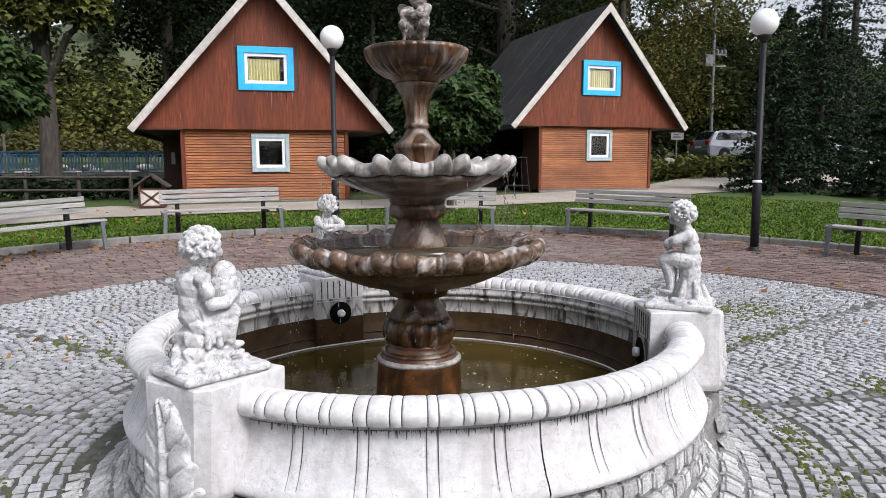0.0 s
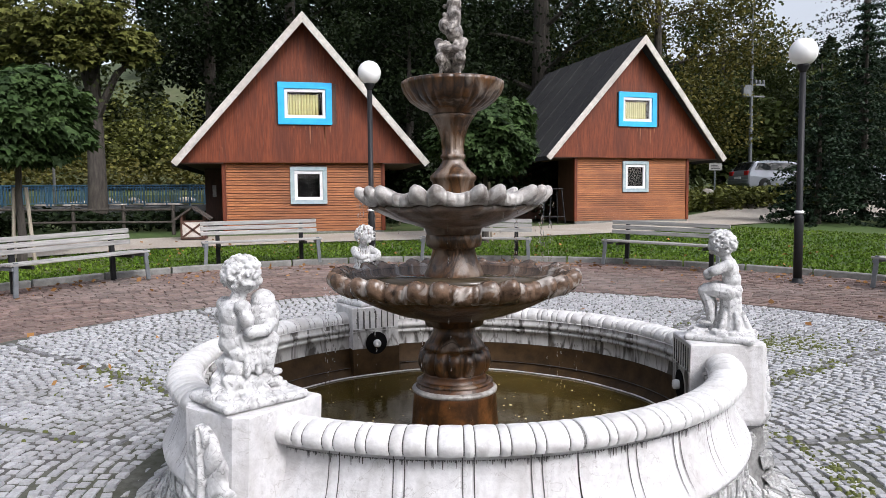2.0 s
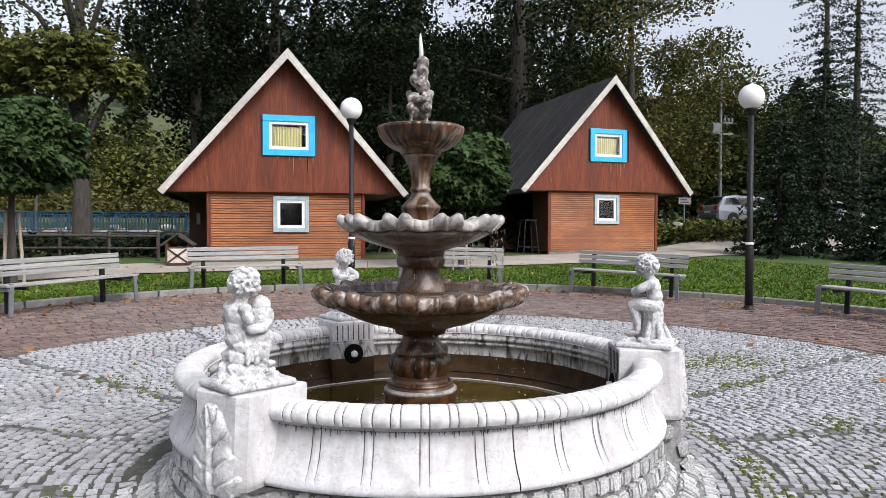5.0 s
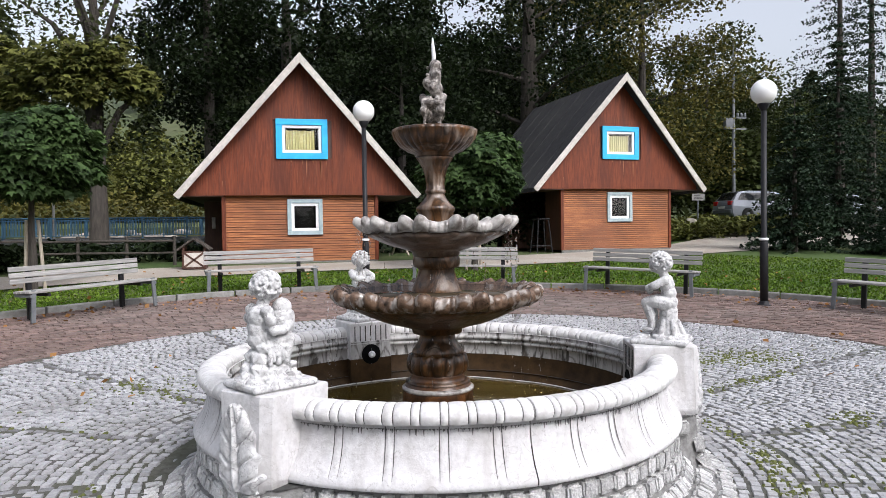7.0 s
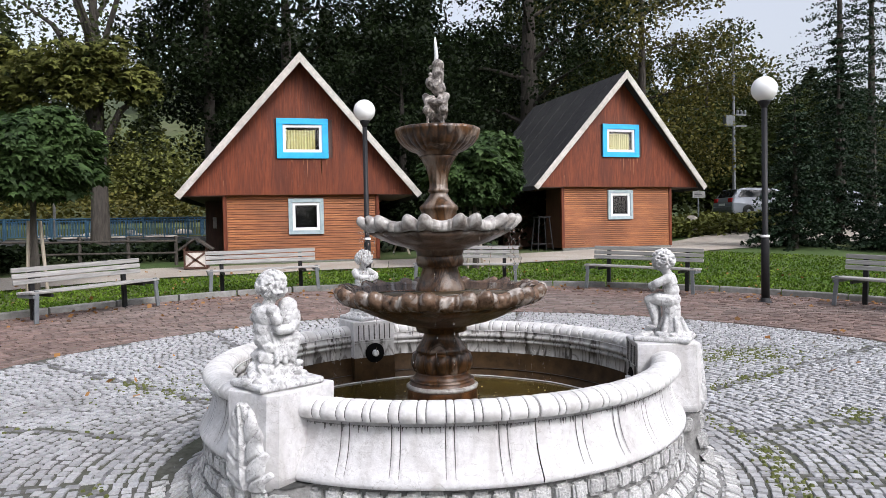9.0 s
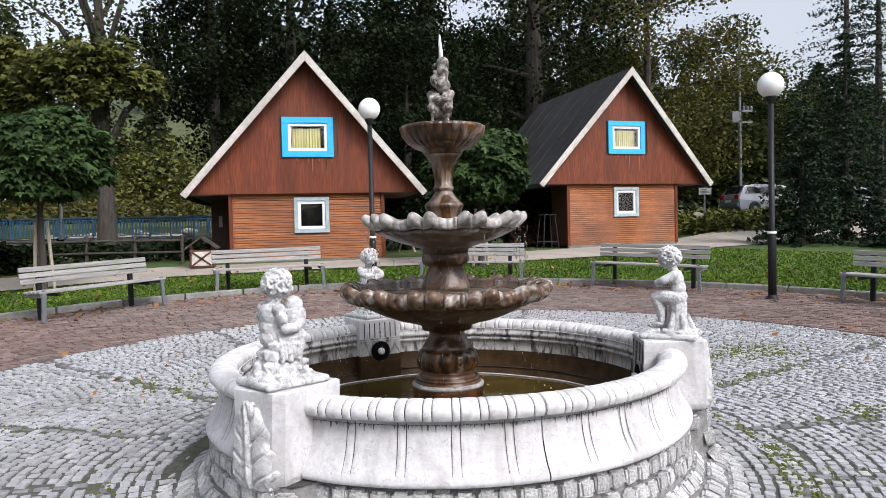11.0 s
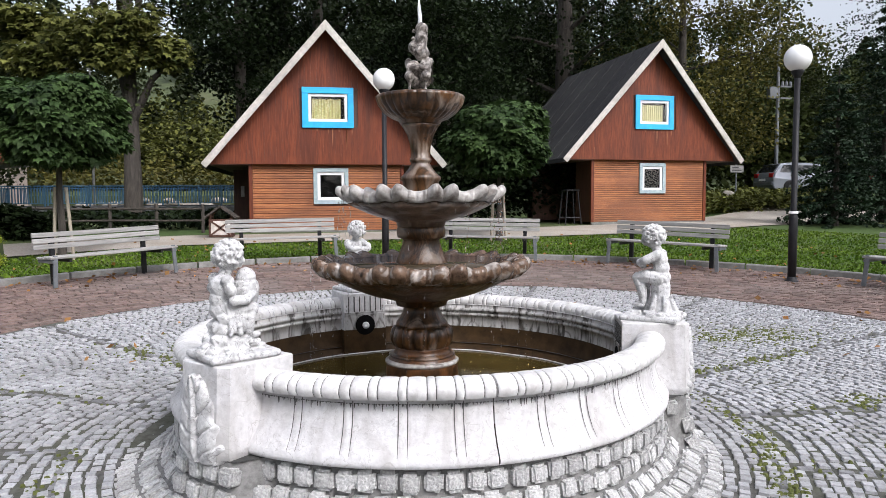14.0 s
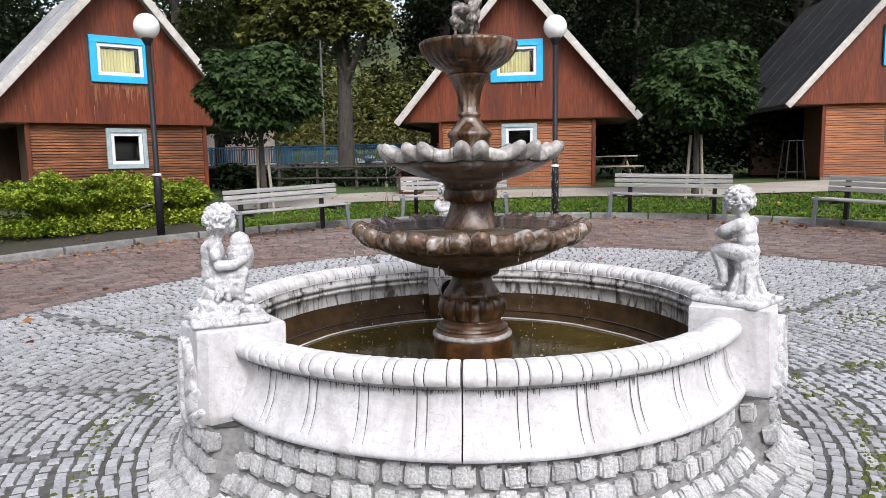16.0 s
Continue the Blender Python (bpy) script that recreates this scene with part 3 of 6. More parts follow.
def build_pedestals():
    for n, p in enumerate(PED):
        m = pose(0, 0, 0, 0, 0, p)
        # local: x outward, y across
        bm = bmesh.new()
        prof = [(1.555, 0.29), (1.585, 0.31), (1.60, 0.36), (1.60, 0.45), (1.592, 0.55), (1.588, 0.66), (1.588, 0.72), (1.585, 0.745)]
        half = [0.135, 0.152, 0.168, 0.169, 0.168, 0.169, 0.172, 0.172]
        rows = []
        for (xo, z), h in zip(prof, half):
            rows.append([bm.verts.new((x, y, z)) for x, y in ((1.20, -h), (1.50, -h), (xo - 0.035, -h), (xo, -h + 0.045), (xo, h - 0.045), (xo - 0.035, h), (1.50, h), (1.20, h))])
        for q, w in zip(rows, rows[1:]):
            for i in range(8):
                bm.faces.new((q[i], q[(i + 1) % 8], w[(i + 1) % 8], w[i]))
        bm.faces.new(rows[0][::-1])
        bm.faces.new(rows[-1])
        bmesh.ops.recalc_face_normals(bm, faces=bm.faces[:])
        bmesh.ops.bevel(bm, geom=[e for e in bm.edges if abs(e.verts[0].co.z - e.verts[1].co.z) < 1e-4], offset=0.006, segments=1, affect="EDGES")
        bm.transform(m)
        ped = part("pedestal", bm, M["concrete"], fountain, "square white concrete pedestal with a leaf relief")
        # leaf relief on the outer face: lobes with raised veins
        lf = bmesh.new()
        NY, NZ = 48, 72
        grid = {}
        for b in range(NZ + 1):
            v = 0.985 * b / NZ
            z = 0.305 + 0.40 * v
            wid = 0.158 * min(1.0, 0.70 + 1.5 * v) * (1 - v ** 2.2) ** 0.65 * (0.93 + 0.07 * math.cos(2 * math.pi * 4.4 * v + 0.6))
            face = float(np.interp(z, [p[1] for p in prof], [p[0] for p in prof]))
            for a in range(NY + 1):
                side = -1 + 2 * a / NY
                u = abs(side)
                y = wid * side - 0.02 * v * v
                ph = (4.4 * v - 1.15 * u + 0.4) % 1.0 - 0.5
                cut = math.exp(-(ph / 0.10) ** 2) * min(1, u / 0.2)
                hgt = 0.010 + 0.024 * (1 - u ** 4) ** 0.6 - 0.016 * cut + 0.010 * math.exp(-(u / 0.07) ** 2) - 0.012 * math.exp(-((u - 0.17) / 0.06) ** 2)
                grid[a, b] = lf.verts.new((face + hgt - max(0, abs(y) - 0.100) * 0.55, y, z))
        for a in range(NY):
            for b in range(NZ):
                lf.faces.new([grid[k] for k in ((a, b), (a + 1, b), (a + 1, b + 1), (a, b + 1))])
        edge = [e for e in lf.edges if e.is_boundary]
        ext = bmesh.ops.extrude_edge_only(lf, edges=edge)
        for vv in ext["geom"]:
            if isinstance(vv, bmesh.types.BMVert):
                vv.co.x -= 0.035
        bmesh.ops.recalc_face_normals(lf, faces=lf.faces[:])
        lf.transform(m)
        part("leaf_relief", lf, M["statue"], ped, "carved acanthus leaf", smooth=True)
        # inner face: frieze of grooves and the nozzle niche, its shade a black disc
        for k in range(7):
            y = -0.13 + 0.26 * k / 6
            bm = box_bm(1.1965, 1.2005, y - 0.0035, y + 0.0035, 0.60, 0.72)
            bm.transform(m)
            part("groove", bm, M["joint"], ped)
        bm = box_bm(1.194, 1.2005, -0.165, 0.165, 0.585, 0.597)
        bm.transform(m)
        part("ledge", bm, M["inner"], ped)
        bm = bmesh.new()
        bmesh.ops.create_cone(bm, cap_ends=True, segments=24, radius1=0.078, radius2=0.078, depth=0.05)
        bm.transform(m @ pose(1.215, 0, 0.495, 0, 90, 0))
        part("niche_shade_disc", bm, M["dark"], ped)
        bm = box_bm(1.192, 1.289, -0.172, 0.172, 0.20, 0.462, bevel=0.004)
        bm.transform(m)
        part("wet_foot", bm, M["wetwall"], ped, "wet brown foot below the waterline stain")
        bm = box_bm(1.196, 1.2002, -0.165, 0.165, 0.463, 0.58)
        bm.transform(m)
        part("stained_face", bm, M["inner"], ped, "stained inner face")
        bm = lathe_bm([(0.0, 0.0), (0.024, 0.0), (0.027, 0.012), (0.024, 0.03), (0.012, 0.032), (0.0, 0.026)], 20)
        bm.transform(m @ pose(1.19, 0, 0.495, 0, -90, 0))
        part("spout", bm, M["white"], ped, "round white plastic spout", smooth=True)


build_pedestals()


def scallop(n, phase=0.0):
    """Two humps and a ribbed dip in each of n periods."""
    def f(a):
        t = ((a * n / (2 * math.pi) + phase) % 1.0)
        if t < 0.64:
            return abs(math.sin(math.pi * (t % 0.32) / 0.32)) ** 0.7, 0.0
        s = (t - 0.64) / 0.36
        return 0.30 - 0.25 * math.sin(math.pi * s), abs(math.sin(2.5 * math.pi * s)) ** 0.7
    return f


def build_tiers():
    # lower baluster
    prof = [(0.245, 0.17), (0.235, 0.25), (0.222, 0.44), (0.22, 0.475), (0.205, 0.487), (0.20, 0.505), (0.176, 0.52), (0.165, 0.55), (0.168, 0.56)]
    part("base", lathe_bm(prof, 64), M["rust"], fountain, "wet rust-brown base drum", smooth=True)
    part("base_ring", lathe_bm([(0.220, 0.455), (0.229, 0.462), (0.229, 0.474), (0.220, 0.481), (0.210, 0.484)], 64, cap=False), M["lip"], fountain, "pale limescale ring on the base", smooth=True)
    part("base_ring", lathe_bm([(0.197, 0.500), (0.206, 0.505), (0.206, 0.514), (0.190, 0.520), (0.180, 0.522)], 64, cap=False), M["bowl"], fountain, smooth=True)
    bulb = [(0.15, 0.548), (0.182, 0.568), (0.197, 0.603), (0.198, 0.640), (0.186, 0.676), (0.165, 0.690)]
    part("gadroon", lathe_bm(bulb, 128, lambda i, a: (-0.022 * abs(math.sin(7 * a)) ** 6 * 1.0 if 0 < i < 5 else 0, 0)), M["bowl"], fountain, "bulging gadrooned collar", smooth=True)
    neck = [(0.168, 0.68), (0.158, 0.712), (0.135, 0.742), (0.118, 0.775), (0.112, 0.80), (0.12, 0.815), (0.15, 0.825)]
    part("neck", lathe_bm(neck, 48), M["bowl"], fountain, smooth=True)

    def bowl(name, r, zrim, zbot, rbot, n, lip, phase, rise, stone, edge):
        sc = scallop(n, phase)
        under = [(rbot * 0.7, zbot), (rbot, zbot), (rbot * 1.06, zbot + 0.03), (rbot * 1.6, zbot + 0.055)]
        for k in range(1, 6):
            f = k / 5
            under.append((rbot * 1.6 + (r * 0.90 - rbot * 1.6) * f, zbot + 0.055 + (zrim - 0.075 - zbot - 0.055) * f ** 1.35))
        seg = n * 24

        def uw(i, a):
            h, rb = sc(a)
            g = max(0, (i - 3) / 5)
            return (0.02 * (h - 0.5) * g, 0.006 * (h - 0.4) * g)
        part(name, lathe_bm(under + [(r * 0.80, zrim - 0.045), (r * 0.3, zrim - 0.10)], seg, uw), M[stone], fountain, "wet brown stone bowl with ribbed underside", smooth=True)
        # rolled lip
        prof = [(0.90, -0.085), (0.965, -0.075), (1.0, -0.045), (1.005, -0.015), (0.985, 0.012), (0.95, 0.020), (0.90, 0.004), (0.85, -0.03), (0.80, -0.06)]

        def lw(i, a):
            h, rb = sc(a)
            w = [0.2, 0.6, 1, 1, 1, 1, 0.8, 0.4, 0.1][i]
            out = math.sin(math.pi * min(1, i / 6))
            return (lip * 0.85 * (h - 0.5) * w - 0.016 * (1 - rb) * w * out * (h < 0.31), lip * rise * (h - 0.45) * w)
        part("lip", lathe_bm([(r * a, zrim + b * r / 0.66) for a, b in prof], n * 36, lw, cap=False), M[edge], fountain, "scalloped worn lip with ribbed dips", smooth=True)
        bm = lathe_bm([(r * 0.88, zrim - 0.007), (0.05, zrim - 0.005)], 96)
        part("bowl_water", bm, M["bowlwater"], fountain, "rippled shallow water", smooth=True)

    bowl("lower_bowl", 0.650, 1.085, 0.815, 0.155, 12, 0.054, 0.1, 0.55, "bowl", "lip_brown")
    mid = [(0.17, 1.04), (0.155, 1.10), (0.125, 1.17), (0.113, 1.215), (0.118, 1.225), (0.145, 1.235), (0.152, 1.26), (0.148, 1.29), (0.14, 1.31)]
    part("middle_stem", lathe_bm(mid, 48), M["bowl"], fountain, smooth=True)
    bowl("middle_bowl", 0.490, 1.515, 1.30, 0.145, 10, 0.074, 0.60, 0.6, "bowl_pale", "lip")
    up = [(0.118, 1.47), (0.112, 1.50), (0.112, 1.575), (0.122, 1.585), (0.124, 1.605), (0.108, 1.62), (0.075, 1.655), (0.058, 1.685), (0.058, 1.695), (0.066, 1.70), (0.066, 1.715), (0.056, 1.722), (0.056, 1.76), (0.062, 1.81), (0.078, 1.86), (0.10, 1.90), (0.118, 1.92), (0.10, 1.93)]
    part("upper_stem", lathe_bm(up, 48, lambda i, a: (0.004 * math.cos(16 * a) if 11 <= i <= 15 else 0, 0)), M["bowl"], fountain, "fluted upper stem", smooth=True)
    cup = [(0.10, 1.925), (0.125, 1.93), (0.13, 1.945), (0.165, 1.96), (0.215, 1.995), (0.25, 2.04), (0.262, 2.075), (0.263, 2.092), (0.255, 2.10), (0.24, 2.098), (0.225, 2.075), (0.1, 2.06)]
    part("top_cup", lathe_bm(cup, 240, lambda i, a: (0.009 * abs(math.cos(15 * a)) ** 0.7 * (1 if 3 <= i <= 7 else 0), 0)), M["bowl"], fountain, "small fluted top cup", smooth=True)
    part("cup_water", lathe_bm([(0.232, 2.086), (0.03, 2.088)], 64), M["bowlwater"], fountain, smooth=True)


build_tiers()

pool = lathe_bm([(1.225, 0.272), (0.9, 0.272), (0.5, 0.272), (0.2, 0.272)], 96, cap=False)
tagged(mesh_ob("water", pool, M["pool"], smooth=True), "murky brown-green pool water with bubbles", "water", kind="structure")


def build_bubbles():
    rng = random.Random(77)
    v, f = [], []
    for k in range(170):
        a, r = rng.uniform(0, 6.28), rng.uniform(0.3, 1.1)
        s = rng.uniform(0.003, 0.0065)
        b = len(v)
        x, y = r * math.cos(a), r * math.sin(a)
        for z, q in ((0.271, 1.0), (0.271 + 0.6 * s, 0.8)):
            v += [(x + s * q * math.cos(j * 1.0472), y + s * q * math.sin(j * 1.0472), z) for j in range(6)]
        v.append((x, y, 0.271 + s))
        for j in range(6):
            i = (j + 1) % 6
            f += [(b + j, b + i, b + 6 + i, b + 6 + j), (b + 6 + j, b + 6 + i, b + 12)]
    tagged(from_lists("bubble_foam", v, f, M["bubble"], smooth=True), "pale yellowish bubbles floating on the pool", "bubbles", kind="stuff")


build_bubbles()


def drip(x, y, z0, z1, r, rng):
    """A broken string of falling water."""
    bm = bmesh.new()
    z = z0
    while z > z1 + 0.02:
        ln = rng.uniform(0.008, 0.035)
        t = bmesh.new()
        bmesh.ops.create_icosphere(t, subdivisions=1, radius=r * rng.uniform(0.6, 1.2))
        t.transform(Matrix.Translation((x + rng.gauss(0, 0.004), y + rng.gauss(0, 0.004), z)) @ Matrix.Diagonal((1, 1, ln / r * 0.6, 1)))
        me = bpy.data.meshes.new("t")
        t.to_mesh(me)
        t.free()
        bm.from_mesh(me)
        bpy.data.meshes.remove(me)
        z -= ln * 1.2 + rng.uniform(0.002, 0.05) * (1 + (z0 - z) * 3)
    return bm


def build_drips():
    rng = random.Random(5)
    drops = bmesh.new()
    for k in range(46):
        a = radians(270 + rng.uniform(-110, 110))
        if k < 18:
            r, z0, z1 = 0.66 + rng.uniform(-0.02, 0.03), 1.02, 0.37
        else:
            r, z0, z1 = 0.49 + rng.uniform(-0.02, 0.03), 1.45, 1.08
        d = drip(r * math.cos(a), r * math.sin(a), z0, z1, 0.0026, rng)
        me = bpy.data.meshes.new("t")
        d.to_mesh(me)
        d.free()
        drops.from_mesh(me)
        bpy.data.meshes.remove(me)
    tagged(part("drip_spray", drops, M["jet"], fountain), kind="stuff")
    jet = tube_bm([(0, 0, 2.50), (0.003, 0, 2.56), (-0.002, 0, 2.62), (-0.003, 0, 2.675)], [0.014, 0.013, 0.011, 0.004], 10)
    part("water_jet", jet, M["foam"], fountain, "short jet of water", smooth=True)


build_drips()


# ---- statues ----
def ball(bm, c, r, s=(1, 1, 1), rot=(0, 0, 0), sub=2):
    t = bmesh.new()
    bmesh.ops.create_icosphere(t, subdivisions=sub, radius=r)
    t.transform(Matrix.Translation(c) @ Euler([radians(a) for a in rot]).to_matrix().to_4x4() @ Matrix.Diagonal((*s, 1)))
    me = bpy.data.meshes.new("t")
    t.to_mesh(me)
    t.free()
    bm.from_mesh(me)
    bpy.data.meshes.remove(me)


def limb(bm, pts, radii):
    t = tube_bm(pts, radii, 10)
    me = bpy.data.meshes.new("t")
    t.to_mesh(me)
    t.free()
    bm.from_mesh(me)
    bpy.data.meshes.remove(me)
    for p, r in zip(pts, radii):
        ball(bm, p, r, sub=2)


def head_bm(bm, c, r, rng):
    """A child's head facing -x, with curling locks."""
    c = Vector(c)
    ball(bm, c, r, (1, 0.93, 1.06), sub=3)
    for o, q in (((-0.92, 0, -0.10), 0.17), ((-0.70, 0.40, -0.30), 0.30), ((-0.70, -0.40, -0.30), 0.30), ((-0.74, 0, -0.62), 0.25), ((-0.86, 0, -0.40), 0.14), ((-0.80, 0.30, 0.22), 0.20), ((-0.80, -0.30, 0.22), 0.20)):
        ball(bm, c + Vector(o) * r, q * r)
    n = 74
    for k in range(n):
        z = 1 - 2 * (k + 0.5) / n
        a = k * 2.39996
        q = math.sqrt(1 - z * z)
        d = Vector((q * math.cos(a), q * math.sin(a), z))
        if z < -0.45 or (d.x < -0.45 and z < 0.50):
            continue
        u = d.cross(Vector((0.3, 0.2, 1))).normalized()
        v = d.cross(u)
        ph, sw = rng.uniform(0, 6.28), rng.choice((-1, 1))
        pts = []
        for i in range(6):
            t = ph + sw * 0.85 * i
            pts.append(c + d * (r * 1.0 + 0.0022 * i) + (0.225 - 0.026 * i) * r * (math.cos(t) * u + math.sin(t) * v))
        t = tube_bm(pts, [0.13 * r, 0.155 * r, 0.155 * r, 0.15 * r, 0.13 * r, 0.10 * r], 7)
        me = bpy.data.meshes.new("t")
        t.to_mesh(me)
        t.free()
        bm.from_mesh(me)
        bpy.data.meshes.remove(me)


def rocky_base(bm, rng):
    add_box(bm, -0.185, 0.175, -0.155, 0.155, 0.002, 0.036, 0.010)
    for k in range(44):
        a = rng.uniform(0, 6.28)
        q = 0.55 + 0.45 * rng.random()
        s1 = rng.uniform(0.022, 0.042)
        ball(bm, (0.155 * q * math.cos(a), 0.13 * q * math.sin(a), 0.036 + 0.04 * (1 - q)), s1, (1.3, 1, 0.6), (rng.uniform(-20, 20), rng.uniform(-20, 20), rng.uniform(0, 180)), sub=1)


def jug_child(seed):
    """A stone child on a rock, facing -x, both arms round a jug, a cloth hanging from the hip."""
    rng = random.Random(seed)
    bm = bmesh.new()
    rocky_base(bm, rng)
    for x, y, z, r in ((0.03, 0, 0.09, 0.075), (-0.045, 0.03, 0.085, 0.052), (-0.06, -0.03, 0.10, 0.05), (-0.01, 0.04, 0.145, 0.05), (-0.03, -0.03, 0.15, 0.055), (0.03, 0, 0.17, 0.06), (-0.095, 0.035, 0.065, 0.04)):
        ball(bm, (x, y, z), r, (1, 1.05, 0.72), (0, rng.uniform(-12, 12), rng.uniform(0, 90)), sub=1)
    ball(bm, (0.045, 0, 0.235), 0.066, (1, 1.1, 0.85))
    ball(bm, (0.055, 0, 0.285), 0.056, (0.95, 1.12, 1.1))
    ball(bm, (0.05, 0, 0.345), 0.063, (0.92, 1.18, 1.0))
    limb(bm, [(0.04, 0, 0.385), (0.02, 0, 0.43)], [0.034, 0.029])
    for e in (-1, 1):
        limb(bm, [(0.03, 0.042 * e, 0.23), (-0.075, 0.058 * e, 0.235)], [0.043, 0.036])
        limb(bm, [(-0.075, 0.058 * e, 0.235), (-0.055, 0.06 * e, 0.16), (-0.062, 0.055 * e, 0.115)], [0.033, 0.031, 0.021])
        ball(bm, (-0.088, 0.055 * e, 0.105), 0.022, (1.7, 0.95, 0.75))
        limb(bm, [(0.05, 0.072 * e, 0.378), (0.048, 0.098 * e, 0.335), (0.032, 0.106 * e, 0.288), (-0.03, 0.094 * e, 0.285), (-0.092, 0.050 * e, 0.305)], [0.033, 0.031, 0.028, 0.025, 0.019])
        for k in range(4):
            limb(bm, [(-0.092, 0.044 * e, 0.300 + 0.011 * k), (-0.118, 0.020 * e, 0.303 + 0.011 * k)], [0.0065, 0.0055])
    # jug with a belly, a shoulder and a rolled mouth
    for z0, r0, z1, r1 in ((0.255, 0.038, 0.285, 0.060), (0.285, 0.060, 0.330, 0.066), (0.330, 0.064, 0.366, 0.046), (0.366, 0.040, 0.384, 0.050)):
        limb(bm, [(-0.078, 0, z0), (-0.078, 0, z1)], [r0, r1])
    # cloth over the hip
    for k in range(7):
        x = 0.075 - 0.022 * k
        limb(bm, [(0.055 - 0.008 * k, 0.064, 0.268 - 0.003 * k), (x * 0.7 - 0.006, 0.084, 0.20), (x * 0.8 - 0.012, 0.092 - 0.003 * k, 0.125 + 0.020 * (k % 3))], [0.008, 0.0095, 0.012 + 0.003 * (k % 2)])
    for x, y, z, r in ((0.075, 0.035, 0.09, 0.062), (0.085, -0.03, 0.085, 0.060), (0.065, 0.03, 0.15, 0.056), (0.06, -0.035, 0.15, 0.056), (0.115, 0.01, 0.06, 0.05), (0.01, 0.065, 0.075, 0.048), (0.055, 0.05, 0.20, 0.045)):
        ball(bm, (x, y, z), r, (1.05, 1.0, 0.85), (rng.uniform(-15, 15), rng.uniform(-15, 15), rng.uniform(0, 90)), sub=1)
    head_bm(bm, (0.008, 0, 0.492), 0.070, rng)
    return bm


def folded_child(seed):
    """A stone child on a stump, facing -x, arms folded before the chest."""
    rng = random.Random(seed)
    bm = bmesh.new()
    rocky_base(bm, rng)
    limb(bm, [(0.045, 0, 0.05), (0.04, 0, 0.13), (0.04, 0, 0.22)], [0.075, 0.058, 0.060])
    for k in range(6):
        a = 1.05 * k
        limb(bm, [(0.045 + 0.055 * math.cos(a), 0.055 * math.sin(a), 0.15), (0.045 + 0.095 * math.cos(a), 0.09 * math.sin(a), 0.045)], [0.014, 0.022])
    ball(bm, (0.04, 0, 0.272), 0.063, (1, 1.12, 0.9))
    ball(bm, (0.042, 0, 0.33), 0.056, (0.92, 1.1, 1.15))
    ball(bm, (0.03, 0, 0.387), 0.058, (0.88, 1.22, 1.0))
    limb(bm, [(0.022, 0, 0.43), (0.005, 0, 0.465)], [0.033, 0.029])
    for e in (-1, 1):
        limb(bm, [(0.03, 0.042 * e, 0.265), (-0.04, 0.052 * e, 0.278), (-0.095, 0.050 * e, 0.270)], [0.044, 0.042, 0.034])
        limb(bm, [(-0.095, 0.050 * e, 0.268), (-0.065, 0.050 * e, 0.19), (-0.058, 0.046 * e, 0.115)], [0.033, 0.032, 0.021])
        ball(bm, (-0.083, 0.048 * e, 0.092), 0.023, (1.8, 0.95, 0.72))
        limb(bm, [(0.028, 0.070 * e, 0.415), (-0.035, 0.097 * e, 0.385), (-0.072, 0.078 * e, 0.368), (-0.085, -0.028 * e, 0.352 + 0.016 * e)], [0.033, 0.028, 0.026, 0.019])
        ball(bm, (-0.08, -0.045 * e, 0.352 + 0.016 * e), 0.020, (0.8, 1.3, 0.8))
    head_bm(bm, (-0.012, 0, 0.528), 0.069, rng)
    return bm


def carve(ob, voxel, strength=0.004):
    r = ob.modifiers.new("remesh", "REMESH")
    r.mode, r.voxel_size, r.use_smooth_shade = "VOXEL", voxel, True
    s = ob.modifiers.new("smooth", "SMOOTH")
    s.factor, s.iterations = 0.4, 2


STAT = [(0, 0.945), (1, 0.94), (2, 0.93)]
for (seed, sc), p in zip(STAT, PED):
    turn = {0: -12, 1: -24, 2: 12}[seed]
    ob = mesh_ob("statue", (jug_child if seed == 0 else folded_child)(seed + 11), M["statue"])
    ob.matrix_world = pose(0, 0, 0, 0, 0, p) @ pose(1.41, 0, 0.746 if seed == 0 else 0.742, 0, 0, turn) @ Matrix.Diagonal((sc, sc, sc, 1))
    carve(ob, 0.0034)
    tagged(ob, "weathered white plaster statue of a seated curly child" + (" holding a jug" if seed == 0 else " with folded arms"), "statue", "statues round the basin")


def finial_bm():
    rng = random.Random(4)
    bm = bmesh.new()
    ball(bm, (0, 0, 0.03), 0.085, (1, 1, 0.4))
    for s, yy in ((1, 0.035), (-1, -0.03)):
        limb(bm, [(0.01, yy, 0.12), (-0.05, yy * 1.6, 0.15), (-0.05, yy * 1.5, 0.04)], [0.035, 0.03, 0.022])
        ball(bm, (0, yy, 0.19), 0.05, (0.9, 0.85, 1.3))
        limb(bm, [(0, yy * 2, 0.24), (-0.04, yy * 1.6, 0.19), (-0.05, 0, 0.20)], [0.026, 0.022, 0.018])
    limb(bm, [(0.05, 0, 0.04), (0.07, 0.02, 0.12), (0.04, -0.02, 0.22)], [0.04, 0.035, 0.03])
    ball(bm, (0.01, -0.012, 0.29), 0.048)
    ball(bm, (0.0, 0.03, 0.33), 0.043)
    limb(bm, [(0, 0.0, 0.30), (0.0, -0.01, 0.38), (0, -0.01, 0.45)], [0.04, 0.04, 0.028])
    ball(bm, (0.0, -0.012, 0.44), 0.04, (1, 1, 0.9))
    for k in range(20):
        a = rng.uniform(0, 6.28)
        ball(bm, (0.04 * math.cos(a), 0.04 * math.sin(a), rng.uniform(0.28, 0.44)), 0.014, sub=1)
    return bm


